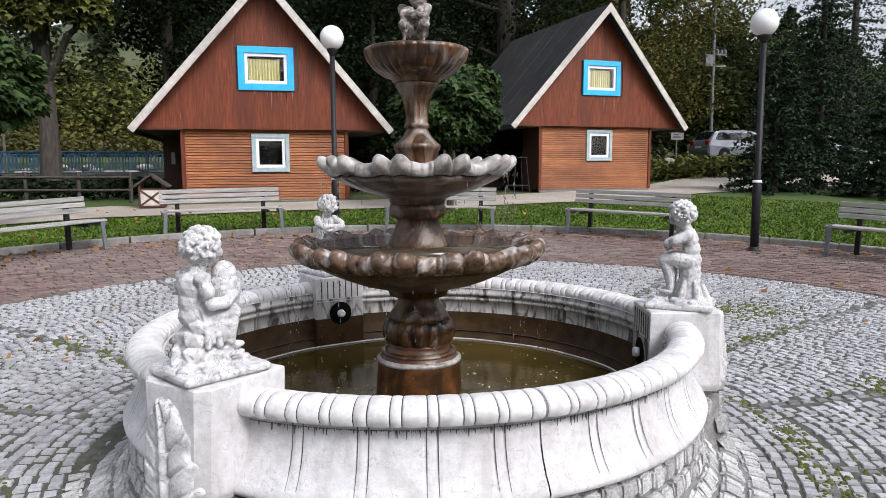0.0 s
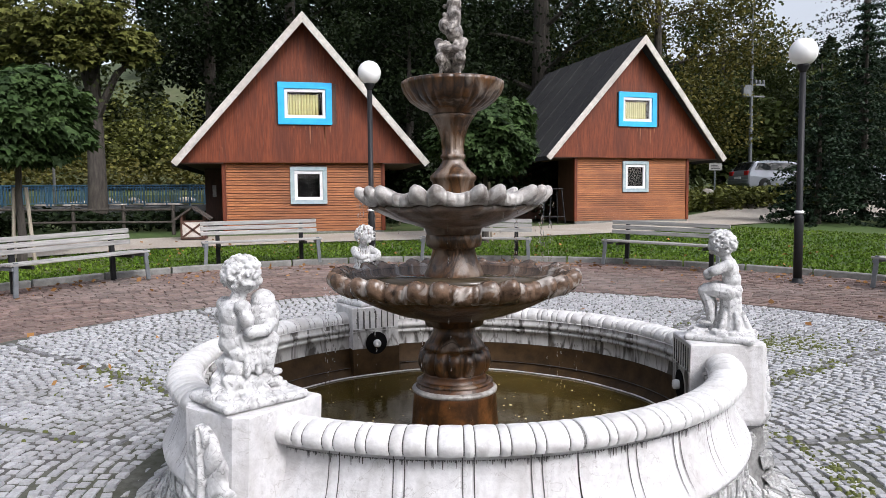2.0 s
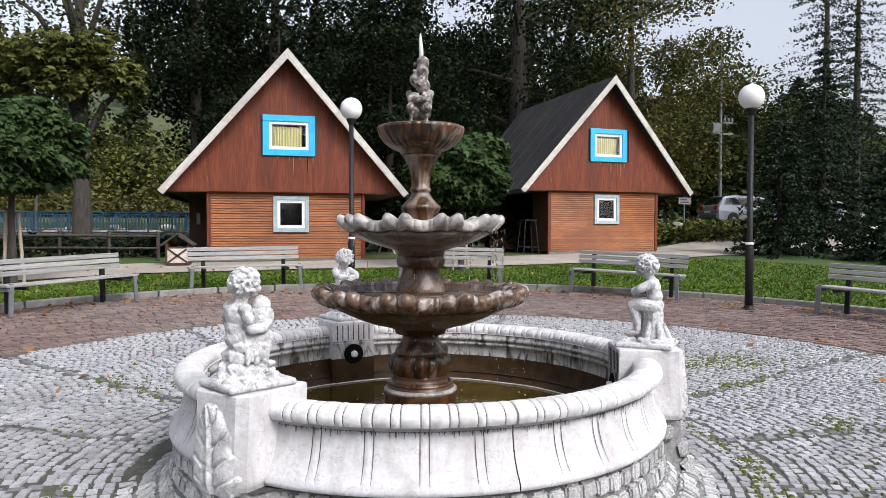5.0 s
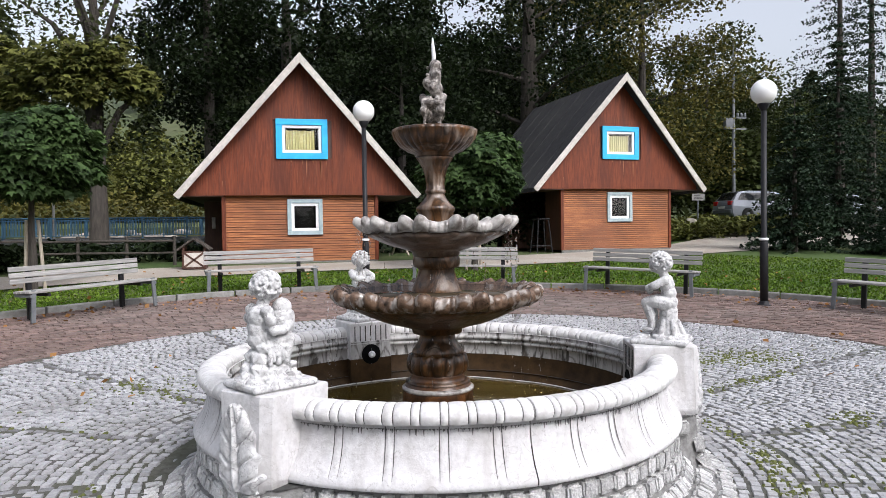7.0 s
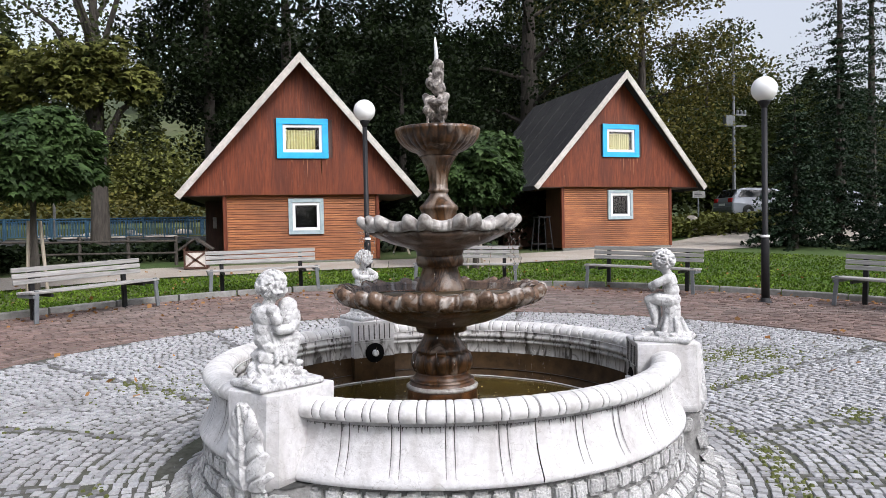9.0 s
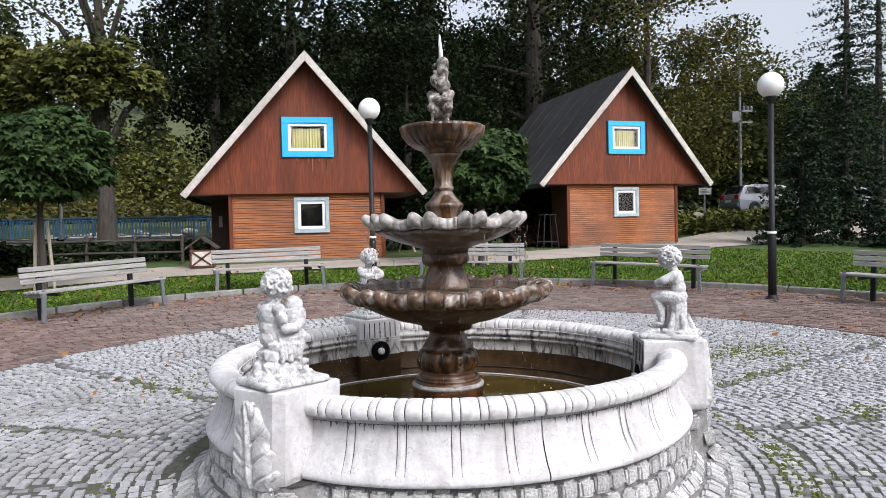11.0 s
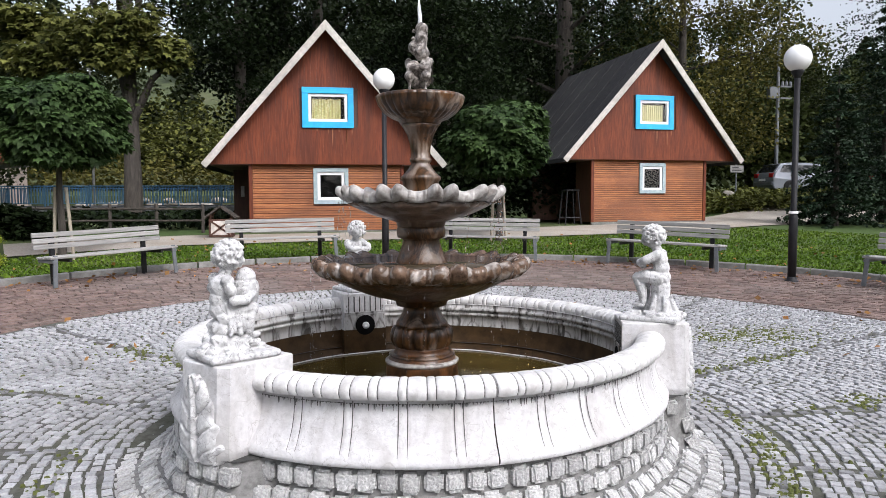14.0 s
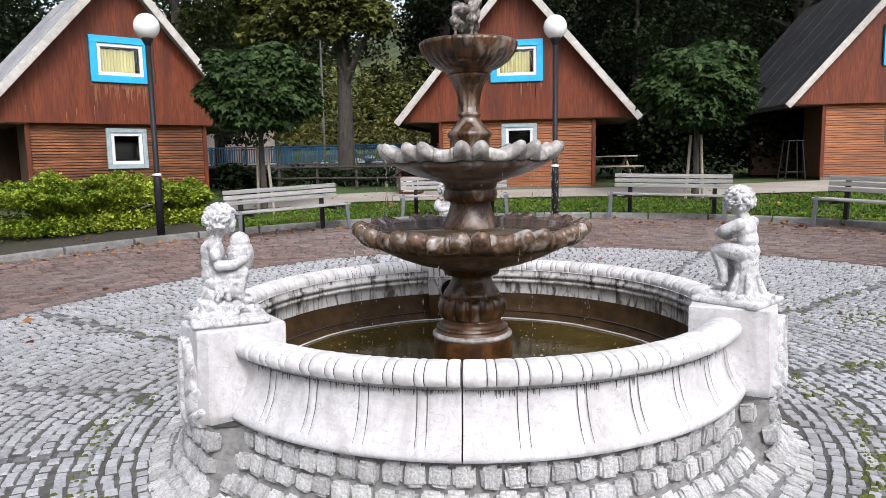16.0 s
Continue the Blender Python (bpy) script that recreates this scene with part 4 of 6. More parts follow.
fin = mesh_ob("finial_statue", finial_bm(), M["statue_dark"])
fin.matrix_world = pose(0, 0, 2.062, 0, 0, 70)
carve(fin, 0.0042)
tagged(fin, "wet grey stone statue of entwined figures on the top cup", "statue")

# ---- cottages ----
def window_parts(parent, name, x0, x1, z0, z1, y, outer, ow, curtain, label):
    """A framed window in a wall whose front is at y (front is -y)."""
    w = new(name)
    w.parent = parent
    w["label"] = label
    for a in ((x0, x1, z1 - ow, z1), (x0, x1, z0, z0 + ow), (x0, x0 + ow, z0 + ow, z1 - ow), (x1 - ow, x1, z0 + ow, z1 - ow)):
        part("surround", box_bm(a[0], a[1], y - 0.045, y + 0.02, a[2], a[3], bevel=0.006), outer, w)
    iw = 0.075
    i0, i1, j0, j1 = x0 + ow + 0.002, x1 - ow - 0.002, z0 + ow + 0.002, z1 - ow - 0.002
    for a in ((i0, i1, j1 - iw, j1), (i0, i1, j0, j0 + iw), (i0, i0 + iw, j0 + iw, j1 - iw), (i1 - iw, i1, j0 + iw, j1 - iw)):
        part("sash", box_bm(a[0], a[1], y - 0.012, y + 0.045, a[2], a[3], bevel=0.006), M["white"], w)
    g = part("pane", box_bm(i0 + iw - 0.005, i1 - iw + 0.005, y + 0.008, y + 0.014, j0 + iw - 0.005, j1 - iw + 0.005), M["glass"], w)
    g.visible_shadow = False
    if curtain:
        bm = bmesh.new()
        n = 60
        rows = []
        for k in range(n + 1):
            x = i0 + 0.09 + (i1 - i0 - 0.26) * k / n
            d = 0.075 + 0.03 * math.sin(k * 1.1) + 0.008 * math.sin(k * 2.9)
            rows.append((bm.verts.new((x, y + d, j0)), bm.verts.new((x, y + d * 0.9, j1 - 0.11 - 0.03 * abs(math.sin(k * 0.16))))))
        for p, q in zip(rows, rows[1:]):
            bm.faces.new((p[0], q[0], q[1], p[1]))
        part("curtain", bm, M["curtain"], w, "gathered yellow curtain", smooth=True)
    # black board added behind the pane for the unlit room
    part("dark_room_board", box_bm(i0, i1, y + 0.16, y + 0.17, j0, j1), M["dark"], w)


def cottage(m, base_z, label, depth=6.2, roofmat="roof", streaks=0.15, cladmat="clad"):
    """Front at local y = 0 facing -y; z = 0 at the eave tips."""
    h = thing("cottage", m, label, "cottage", "wooden cottages")
    hw, ap, wy, prow = 2.964, 3.40, 0.42, 0.22
    fl = base_z
    # lower walls (front with an opening for the window)
    wx = 1.945
    x0, x1, z0, z1 = -0.367, 0.534, -1.153, -0.224
    bt = -0.116
    for a in ((-wx, x0 + 0.03, fl, bt), (x1 - 0.03, wx, fl, bt), (x0 + 0.03, x1 - 0.03, fl, z0 + 0.03), (x0 + 0.03, x1 - 0.03, z1 - 0.03, bt)):
        part("front_wall", box_bm(a[0], a[1], wy + 0.02, wy + 0.16, a[2], a[3]), M["cladgap"], h)
    for s in (-1, 1):
        xa, xb = (-wx, -wx + 0.14) if s < 0 else (wx - 0.14, wx)
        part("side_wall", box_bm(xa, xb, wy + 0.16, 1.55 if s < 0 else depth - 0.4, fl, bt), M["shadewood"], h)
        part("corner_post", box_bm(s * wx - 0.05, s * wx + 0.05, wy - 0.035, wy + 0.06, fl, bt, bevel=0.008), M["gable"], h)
    # porch recess: its shade is carried by the dark wood colour
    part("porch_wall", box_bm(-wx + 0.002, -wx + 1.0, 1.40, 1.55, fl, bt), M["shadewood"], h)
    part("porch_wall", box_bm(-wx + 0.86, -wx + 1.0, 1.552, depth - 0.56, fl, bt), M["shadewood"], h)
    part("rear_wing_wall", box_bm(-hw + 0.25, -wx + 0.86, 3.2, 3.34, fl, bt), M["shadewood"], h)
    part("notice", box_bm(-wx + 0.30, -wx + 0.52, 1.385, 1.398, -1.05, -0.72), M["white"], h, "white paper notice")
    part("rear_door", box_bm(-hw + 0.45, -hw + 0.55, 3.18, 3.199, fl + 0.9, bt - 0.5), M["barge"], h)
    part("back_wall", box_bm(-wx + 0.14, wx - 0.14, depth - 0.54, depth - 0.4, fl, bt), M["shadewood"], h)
    # horizontal boards
    n = round((bt - fl) / 0.064)
    bh = (bt - fl) / n
    for k in range(n):
        a, b = fl + k * bh + 0.009, fl + (k + 1) * bh
        spans = [(-wx + 0.05, wx - 0.05)]
        if b > z0 and a < z1:
            spans = [(-wx + 0.05, x0 + 0.01), (x1 - 0.01, wx - 0.05)]
        for p, q in spans:
            bm = bmesh.new()
            vs = [bm.verts.new(c) for c in ((p, wy + 0.02, a), (p, wy - 0.012, a + 0.006), (p, wy + 0.004, b), (p, wy + 0.02, b), (q, wy + 0.02, a), (q, wy - 0.012, a + 0.006), (q, wy + 0.004, b), (q, wy + 0.02, b))]
            for f in ((0, 1, 5, 4), (1, 2, 6, 5), (2, 3, 7, 6), (0, 3, 2, 1), (4, 5, 6, 7)):
                bm.faces.new([vs[i] for i in f])
            bmesh.ops.recalc_face_normals(bm, faces=bm.faces[:])
            part("board", bm, M[cladmat], h)
    # gable: vertical boards cut to the slope
    gy = wy - 0.15
    ux0, ux1, uz0, uz1 = -0.619, 0.685, 0.797, 1.822
    bw = 0.148
    nb = int(2 * hw / bw)
    rng = random.Random(3)
    for k in range(nb):
        p = -hw + 0.06 + k * bw
        q = p + bw - 0.0015
        top = lambda x: ap - 0.12 - abs(x) * (ap / hw)
        tp, tq = top(p), top(q)
        if min(tp, tq) < -0.10:
            continue
        pieces = [(-0.13, None)]
        if q > ux0 + 0.03 and p < ux1 - 0.03:
            pieces = [(-0.13, uz0 + 0.02), (uz1 - 0.02, None)]
        off = rng.uniform(0, 0.0018)
        for lo, hi in pieces:
            bm = bmesh.new()
            zt = [(tp if hi is None else hi), (tq if hi is None else hi)]
            mid = p < 0 < q
            front = [(p, lo), (q, lo), (q, zt[1])] + ([(0, ap - 0.12)] if mid and hi is None else []) + [(p, zt[0])]
            fv = [bm.verts.new((x, gy - off, z)) for x, z in front]
            bv = [bm.verts.new((x, gy + 0.03, z)) for x, z in front]
            bm.faces.new(fv)
            bm.faces.new(bv[::-1])
            for i in range(len(fv)):
                j = (i + 1) % len(fv)
                bm.faces.new((fv[i], bv[i], bv[j], fv[j]))
            bmesh.ops.recalc_face_normals(bm, faces=bm.faces[:])
            part("gable_board", bm, M["gable"], h)
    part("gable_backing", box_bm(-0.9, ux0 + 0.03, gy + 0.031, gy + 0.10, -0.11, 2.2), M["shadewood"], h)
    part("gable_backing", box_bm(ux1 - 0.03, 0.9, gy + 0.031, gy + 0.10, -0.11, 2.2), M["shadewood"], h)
    window_parts(h, "upper_window", ux0, ux1, uz0, uz1, gy - 0.012, M["blue"], 0.155, True, "upper window with bright blue frame and yellow curtain")
    window_parts(h, "lower_window", x0, x1, z0, z1, wy - 0.012, M["bluegrey"], 0.10, False, "small lower window with faded blue-grey frame")
    # roof slabs
    for s in (-1, 1):
        bm = bmesh.new()
        t = 0.09
        nx, nz = (ap / math.hypot(ap, hw)), (hw / math.hypot(ap, hw))
        a = [(0, ap), (s * (hw + 0.10), -0.115)]
        vs = []
        for y in (0.03, depth):
            for (x, z), d in ((a[0], 0), (a[1], 0), (a[1], t), (a[0], t)):
                vs.append(bm.verts.new((x, y - (prow * max(0, z) / ap if y < 1 else 0), z - d * 1.35)))
        for f in ((0, 1, 5, 4), (1, 2, 6, 5), (2, 3, 7, 6), (0, 1, 2, 3), (4, 5, 6, 7)):
            bm.faces.new([vs[i] for i in f])
        bmesh.ops.recalc_face_normals(bm, faces=bm.faces[:])
        roof = part("roof", bm, M[roofmat], h, "dark felt roof slope with batten seams")
        ln = math.hypot(ap + 0.115, hw + 0.1)
        ang = math.atan2(ap + 0.115, hw + 0.1)
        for k in range(7):
            y = 0.5 + k * (depth - 0.8) / 6
            bb = box_bm(0, ln, y - 0.02, y + 0.02, 0.0, 0.022)
            bb.transform(Matrix.Translation((0, 0, ap + 0.002)) @ Matrix.Rotation(ang, 4, "Y"))
            if s < 0:
                bb.transform(Matrix.Diagonal((-1, 1, 1, 1)))
                bmesh.ops.reverse_faces(bb, faces=bb.faces[:])
            part("seam", bb, M[roofmat], roof)
        bb = box_bm(-0.3, ln + 0.03, -0.0, 0.035, -0.155, 0.012, bevel=0.004)
        bb.transform(Matrix.Translation((0, 0, ap)) @ Matrix.Rotation(ang, 4, "Y"))
        bmesh.ops.bisect_plane(bb, geom=bb.verts[:] + bb.edges[:] + bb.faces[:], plane_co=(0.0005, 0, 0), plane_no=(-1, 0, 0), clear_outer=True)
        if s < 0:
            bb.transform(Matrix.Diagonal((-1, 1, 1, 1)))
            bmesh.ops.reverse_faces(bb, faces=bb.faces[:])
        for v in bb.verts:
            v.co.y -= prow * max(0, v.co.z) / ap
        part("barge_board", bb, M["barge"], h, "pale weathered barge board")
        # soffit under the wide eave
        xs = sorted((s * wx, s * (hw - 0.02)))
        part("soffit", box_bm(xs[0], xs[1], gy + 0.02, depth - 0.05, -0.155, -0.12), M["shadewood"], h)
    # bleached runs below the windows
    st = bmesh.new()
    for k in range(int(60 * streaks)):
        up = rng.random() < 0.93
        x = rng.uniform(ux0, ux1) if up else rng.uniform(-hw * 0.8, hw * 0.8)
        zt = uz0 - 0.01 if up else rng.uniform(-0.05, 0.3)
        ln, w = 0.08 + 0.5 * rng.random() ** 2, rng.uniform(0.006, 0.022)
        ln = min(ln, zt + 0.11)
        fv = [st.verts.new((x + e * w * q, gy - 0.0032, zt - t * ln)) for e, q, t in ((-1, 1, 0), (-1, 0.7, 0.6), (0, 0, 1), (1, 0.8, 0.5), (1, 1, 0))]
        st.faces.new(fv)
    tagged(part("bleached_grain", st, M["worn"], h, "pale bleached runs on the boards"), kind="stuff")
    part("sill_plate", box_bm(-wx - 0.02, wx + 0.02, wy - 0.012, wy + 0.05, fl - 0.16, fl), M["kerb"], h, "concrete footing")
    part("back_gable", gable_tri(hw, ap, depth), M["shadewood"], h)
    return h


def gable_tri(hw, ap, depth):
    bm = bmesh.new()
    v = [bm.verts.new(c) for c in ((-hw + 0.1, depth - 0.1, -0.12), (hw - 0.1, depth - 0.1, -0.12), (0, depth - 0.1, ap - 0.14), (-hw + 0.1, depth - 0.04, -0.12), (hw - 0.1, depth - 0.04, -0.12), (0, depth - 0.04, ap - 0.14))]
    for f in ((0, 1, 2), (5, 4, 3), (0, 3, 4, 1), (1, 4, 5, 2), (2, 5, 3, 0)):
        bm.faces.new([v[i] for i in f])
    return bm


H1 = cottage(pose(-0.533, 13.84, 2.55), 0.71 - 2.55, "red-brown wooden cottage with blue-framed window and pale barge boards")
H2 = cottage(pose(9.335, 15.717, 2.816, 0, 0, 5.6), 0.80 - 2.816, "red-brown wooden cottage with dark felt roof beside the lawn", depth=6.4)
H0 = cottage(pose(-9.18, 10.94, 2.535, 0, 0, 49.5), 0.58 - 2.535, "red-brown wooden cottage with streaked boards behind a juniper bush", roofmat="roof_grey", streaks=1.6, cladmat="clad_worn")

# ---- benches ----
def build_bench():
    b = thing("bench", pose(0, 0, 0), "park bench with weathered grey slats and dark steel legs", "bench", "benches round the plaza")
    # local: x along, -y towards the sitter's front; back posts at y = 0
    L = 1.0
    for k in range(3):
        z = 0.535 + 0.085 * k
        part("back_slat", box_bm(-L, L, -0.035 + 0.012 * k, -0.008 + 0.012 * k, z, z + 0.068, bevel=0.006), M["slat"], b)
    for k in range(4):
        y = -0.10 - 0.105 * k
        part("seat_slat", box_bm(-L, L, y - 0.092, y, 0.405 + 0.004 * k, 0.440 + 0.004 * k, bevel=0.006), M["slat"], b)
    for s in (-1, 1):
        x = s * 0.72
        part("back_post", box_bm(x - 0.035, x + 0.035, -0.006, 0.05, -0.05, 0.76, bevel=0.006), M["black"], b)
        part("seat_bearer", box_bm(x - 0.02, x + 0.02, -0.50, 0.0, 0.36, 0.404, bevel=0.004), M["black"], b)
        xe = s * 0.955
        bm = bmesh.new()
        add_box(bm, xe - 0.03, xe + 0.03, -0.035, 0.0, -0.05, 0.40, 0.005, Matrix.Translation((0, -0.47, 0)) @ Matrix.Rotation(radians(-4 * s), 4, "Y"))
        part("front_leg", bm, M["steel"], b)
        part("seat_bearer", box_bm(xe - 0.03, xe + 0.03, -0.50, -0.1, 0.362, 0.404, bevel=0.004), M["steel"], b)
    return b


def along(x, y, ang, dz=0.0):
    """On the ground at x, y, turned by ang, leaning with the slope."""
    a = radians(ang)
    slope = math.degrees(math.atan((gz(x + math.cos(a), y + math.sin(a)) - gz(x - math.cos(a), y - math.sin(a))) / 2))
    return pose(x, y, gz(x, y) + dz, 0, -slope, ang)


bench = build_bench()
bench.matrix_world = along(-4.0, 7.17, 46.0)
for x, y, a in ((-1.42, 9.18, 9.0), (2.47, 8.89, -19.5), (5.41, 7.27, -46.7), (7.88, 3.95, -64.0)):
    copy_thing(bench, along(x, y, a))


# ---- street lamps ----
def build_lamp():
    l = thing("street_lamp", pose(0, 0, 0), "slim black park lamp with a white opal globe", "street lamp", "globe lamps")
    part("pole", lathe_bm([(0.062, -0.05), (0.062, 0.95), (0.055, 0.97), (0.045, 1.0), (0.042, 3.02)], 20), M["black"], l, smooth=True)
    part("flange", lathe_bm([(0.11, -0.02), (0.11, 0.012), (0.075, 0.02), (0.07, 0.06), (0.062, 0.07)], 20), M["black"], l, smooth=True)
    part("collar", lathe_bm([(0.063, 1.0), (0.066, 1.01), (0.066, 1.035), (0.046, 1.04)], 20), M["white"], l, "pale band round the pole", smooth=True)
    part("holder", lathe_bm([(0.043, 2.98), (0.05, 3.0), (0.085, 3.06), (0.09, 3.09), (0.06, 3.10)], 20), M["black"], l, smooth=True)
    bm = bmesh.new()
    bmesh.ops.create_uvsphere(bm, u_segments=40, v_segments=24, radius=0.195)
    bm.transform(Matrix.Translation((0, 0, 3.265)))
    part("globe", bm, M["globe"], l, "white opal globe", smooth=True)
    return l


lamp = build_lamp()
lamp.matrix_world = pose(6.39, 5.30, gz(6.39, 5.30)) @ Matrix.Diagonal((1, 1, 1.023, 1))
copy_thing(lamp, pose(0.461, 8.277, gz(0.461, 8.277) - 0.06))
copy_thing(lamp, pose(-5.82, 6.46, gz(-5.82, 6.46)))


# ---- trees ----
def ball_tree(x, y, h, r, rz, seed, stakes=True):
    t = thing("tree", pose(x, y, gz(x, y)), "small clipped maple with a dense rounded crown and pale stakes", "tree", "clipped maples")
    rng = np.random.default_rng(seed)
    bm = tube_bm([(0, 0, -0.05), (0.02, 0.01, 0.6), (0, 0, 1.2), (0.03, 0, h - 0.4)], [0.085, 0.065, 0.055, 0.04], 10)
    for k in range(9):
        a = 6.28 * k / 9
        add_tube(bm, [(0, 0, h - rz * 0.8), (0.4 * r * math.cos(a), 0.4 * r * math.sin(a), h - 0.3 * rz), (0.8 * r * math.cos(a), 0.8 * r * math.sin(a), h + 0.1 * rz)], [0.03, 0.02, 0.008], 6)
    part("trunk", bm, M["bark"], t)
    n = 8000
    pts = blob_points(rng, n, 0, 0, h, r, r, rz, 0.62)
    low = pts[:, 2] < h - 0.55 * rz
    pts[low, 2] = h - 0.55 * rz - rng.random(low.sum()) * 0.28 * rz
    leaf_cloud("crown", pts, 0.165, M["leaf"], t, seed, 0.6, True, (0, 0))
    if stakes:
        for a in (0.4, 2.6):
            bm = tube_bm([(0.2 * math.cos(a), 0.2 * math.sin(a), -0.05), (0.11 * math.cos(a), 0.11 * math.sin(a), 1.35)], 0.032, 8)
            part("stake", bm, M["stake"], t, "pale round wooden stake")
    return t


ball_tree(-5.45, 9.7, 2.92 - gz(0, 9.7), 1.16, 0.86, 21)
ball_tree(3.38, 11.6, 2.84 - gz(0, 11.6), 1.14, 0.88, 22)


def big_tree(x, y, h, r, trunk, seed, leaf, size=0.30, n=5200, crown0=0.3, lean=0.0, label="", rise=0.0, clump=False):
    t = thing("tree", pose(x, y, gz(x, y)), label or "tall broadleaf tree with dark spreading crown", "tree", "woodland trees")
    rng = np.random.default_rng(seed)
    rr = random.Random(seed)
    bm = tube_bm([(0, 0, -0.2), (0.02, 0, h * 0.15), (lean * 0.4, 0.05, h * 0.45), (lean, 0, h * 0.9)], [trunk * 1.25, trunk, trunk * 0.75, trunk * 0.15], 12)
    cs = []
    for k in range(16):
        f = crown0 + (0.92 - crown0) * k / 15
        a = k * 2.4 + rr.uniform(-0.5, 0.5)
        ln = r * (1.05 - 0.55 * abs(f - 0.55) / 0.45) * rr.uniform(0.75, 1.1)
        z = h * f
        up = (rise + rr.uniform(0.1, 0.45)) * ln
        add_tube(bm, [(lean * f, 0, z), (lean * f + 0.5 * ln * math.cos(a), 0.5 * ln * math.sin(a), z + up * 0.7), (lean * f + ln * math.cos(a), ln * math.sin(a), z + up)], [trunk * (0.38 + 0.3 * rise) * (1.1 - f), trunk * (0.2 + 0.25 * rise) * (1.1 - f) + 0.01, 0.012], 6)
        for q in (0.45, 0.75, 1.0):
            cs.append((lean * f + q * ln * math.cos(a), q * ln * math.sin(a), z + up * q, (0.34 + 0.2 * rr.random()) * r * (0.6 + 0.4 * q)))
    part("trunk", bm, M["bark"], t)
    w = np.array([c[3] ** 2 for c in cs])
    cnt = (1.8 * n * w / w.sum()).astype(int)
    pts = np.concatenate([blob_points(rng, c, cx, cy, cz, br, br, br * 0.6, 0.25) for (cx, cy, cz, br), c in zip(cs, cnt)])
    leaf_cloud("crown", pts, 0.74 * size, M[leaf], t, seed, 0.4)
    if clump:
        # lower clumps: light falling on them is put into a paler leaf colour
        low = np.concatenate([blob_points(rng, 900, *q, 0.2) for q in ((-2.4, -0.6, 5.2, 1.2, 1.0, 0.7), (-1.0, -0.9, 6.0, 1.3, 1.0, 0.8), (0.4, -0.9, 6.3, 1.1, 1.0, 0.7), (1.3, -0.6, 5.5, 0.8, 0.8, 0.6), (-0.2, -1.0, 5.3, 0.9, 0.8, 0.5), (-3.0, -0.4, 6.4, 1.0, 0.9, 0.6))])
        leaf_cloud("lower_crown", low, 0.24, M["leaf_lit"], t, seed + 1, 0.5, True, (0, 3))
    return t


# trunks and crowns beyond the cottages
big_tree(-6.9, 20.4, 12.5, 3.3, 0.27, 31, "leaf_mid", 0.18, 3600, 0.26, rise=0.9, label="forked broadleaf tree with open crown by the bridge", clump=True)
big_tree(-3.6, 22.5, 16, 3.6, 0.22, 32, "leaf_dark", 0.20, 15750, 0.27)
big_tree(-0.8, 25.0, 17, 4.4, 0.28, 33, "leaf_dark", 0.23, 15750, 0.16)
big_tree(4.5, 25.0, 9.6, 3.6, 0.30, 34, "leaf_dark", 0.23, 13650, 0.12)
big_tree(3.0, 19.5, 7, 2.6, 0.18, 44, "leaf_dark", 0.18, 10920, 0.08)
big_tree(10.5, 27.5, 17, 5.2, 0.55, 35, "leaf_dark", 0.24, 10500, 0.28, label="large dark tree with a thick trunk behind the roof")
big_tree(17.2, 29.0, 16, 5.0, 0.25, 36, "leaf_gold", 0.23, 15500, 0.12, label="tall tree with yellowing leaves")
big_tree(15.0, 34.0, 14, 4.6, 0.25, 37, "leaf_mid", 0.26, 11760, 0.12)
big_tree(-14.0, 22.0, 12, 3.6, 0.28, 38, "leaf_mid", 0.23, 12600, 0.25)
big_tree(-20.0, 17.0, 8, 3.6, 0.28, 39, "leaf_dark", 0.23, 11760, 0.2)
big_tree(30.0, 33.0, 7.5, 4.0, 0.28, 40, "leaf_mid", 0.26, 11760, 0.1)
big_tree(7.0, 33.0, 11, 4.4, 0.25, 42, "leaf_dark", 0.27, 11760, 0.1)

big_tree(-17.0, 31.0, 14.5, 4.8, 0.25, 45, "leaf_mid", 0.26, 11000, 0.15)
big_tree(-25.0, 25.0, 9.5, 4.2, 0.25, 46, "leaf_dark", 0.26, 10000, 0.15)
big_tree(25.5, 36.0, 11.5, 4.4, 0.22, 48, "leaf_mid", 0.28, 9000, 0.10)


def spruce(x, y, h, r, seed):
    t = thing("conifer", pose(x, y, gz(x, y)), "dark green spruce with drooping layered branches", "tree", "spruces")
    rng = np.random.default_rng(seed)
    part("trunk", tube_bm([(0, 0, -0.1), (0, 0, h)], [0.05 + 0.012 * h, 0.015], 8), M["bark"], t)
    pts = []
    z = 0.25
    while z < h - 0.1:
        f = 1 - z / h
        k = int(7 + 8 * f)
        for i in range(k):
            a = rng.uniform(0, 6.28)
            ln = r * (f ** 0.85) * rng.uniform(0.75, 1.1) + 0.08
            m = int((20 + 60 * f) * (1.25 if h < 10 else 0.8))
            q = rng.random(m) ** 0.7
            pts.append(np.stack([q * ln * math.cos(a) + rng.normal(0, 0.06, m), q * ln * math.sin(a) + rng.normal(0, 0.06, m), z - 0.22 * ln * q ** 1.5 + rng.normal(0, 0.03, m)], 1))
        z += 0.20 + 0.012 * h
    leaf_cloud("foliage", np.concatenate(pts), 0.10, M["needle"], t, seed, 0.3)
    return t


for i, (x, y, h, r) in enumerate(((14.2, 14.2, 4.6, 1.5), (17.2, 15.8, 7.0, 2.1), (16.5, 12.5, 3.4, 1.4), (21.5, 20.5, 14.5, 3.6), (19.5, 13.0, 6.0, 2.0), (24.5, 22.0, 15, 3.6))):
    spruce(x, y, h, r, 60 + i)

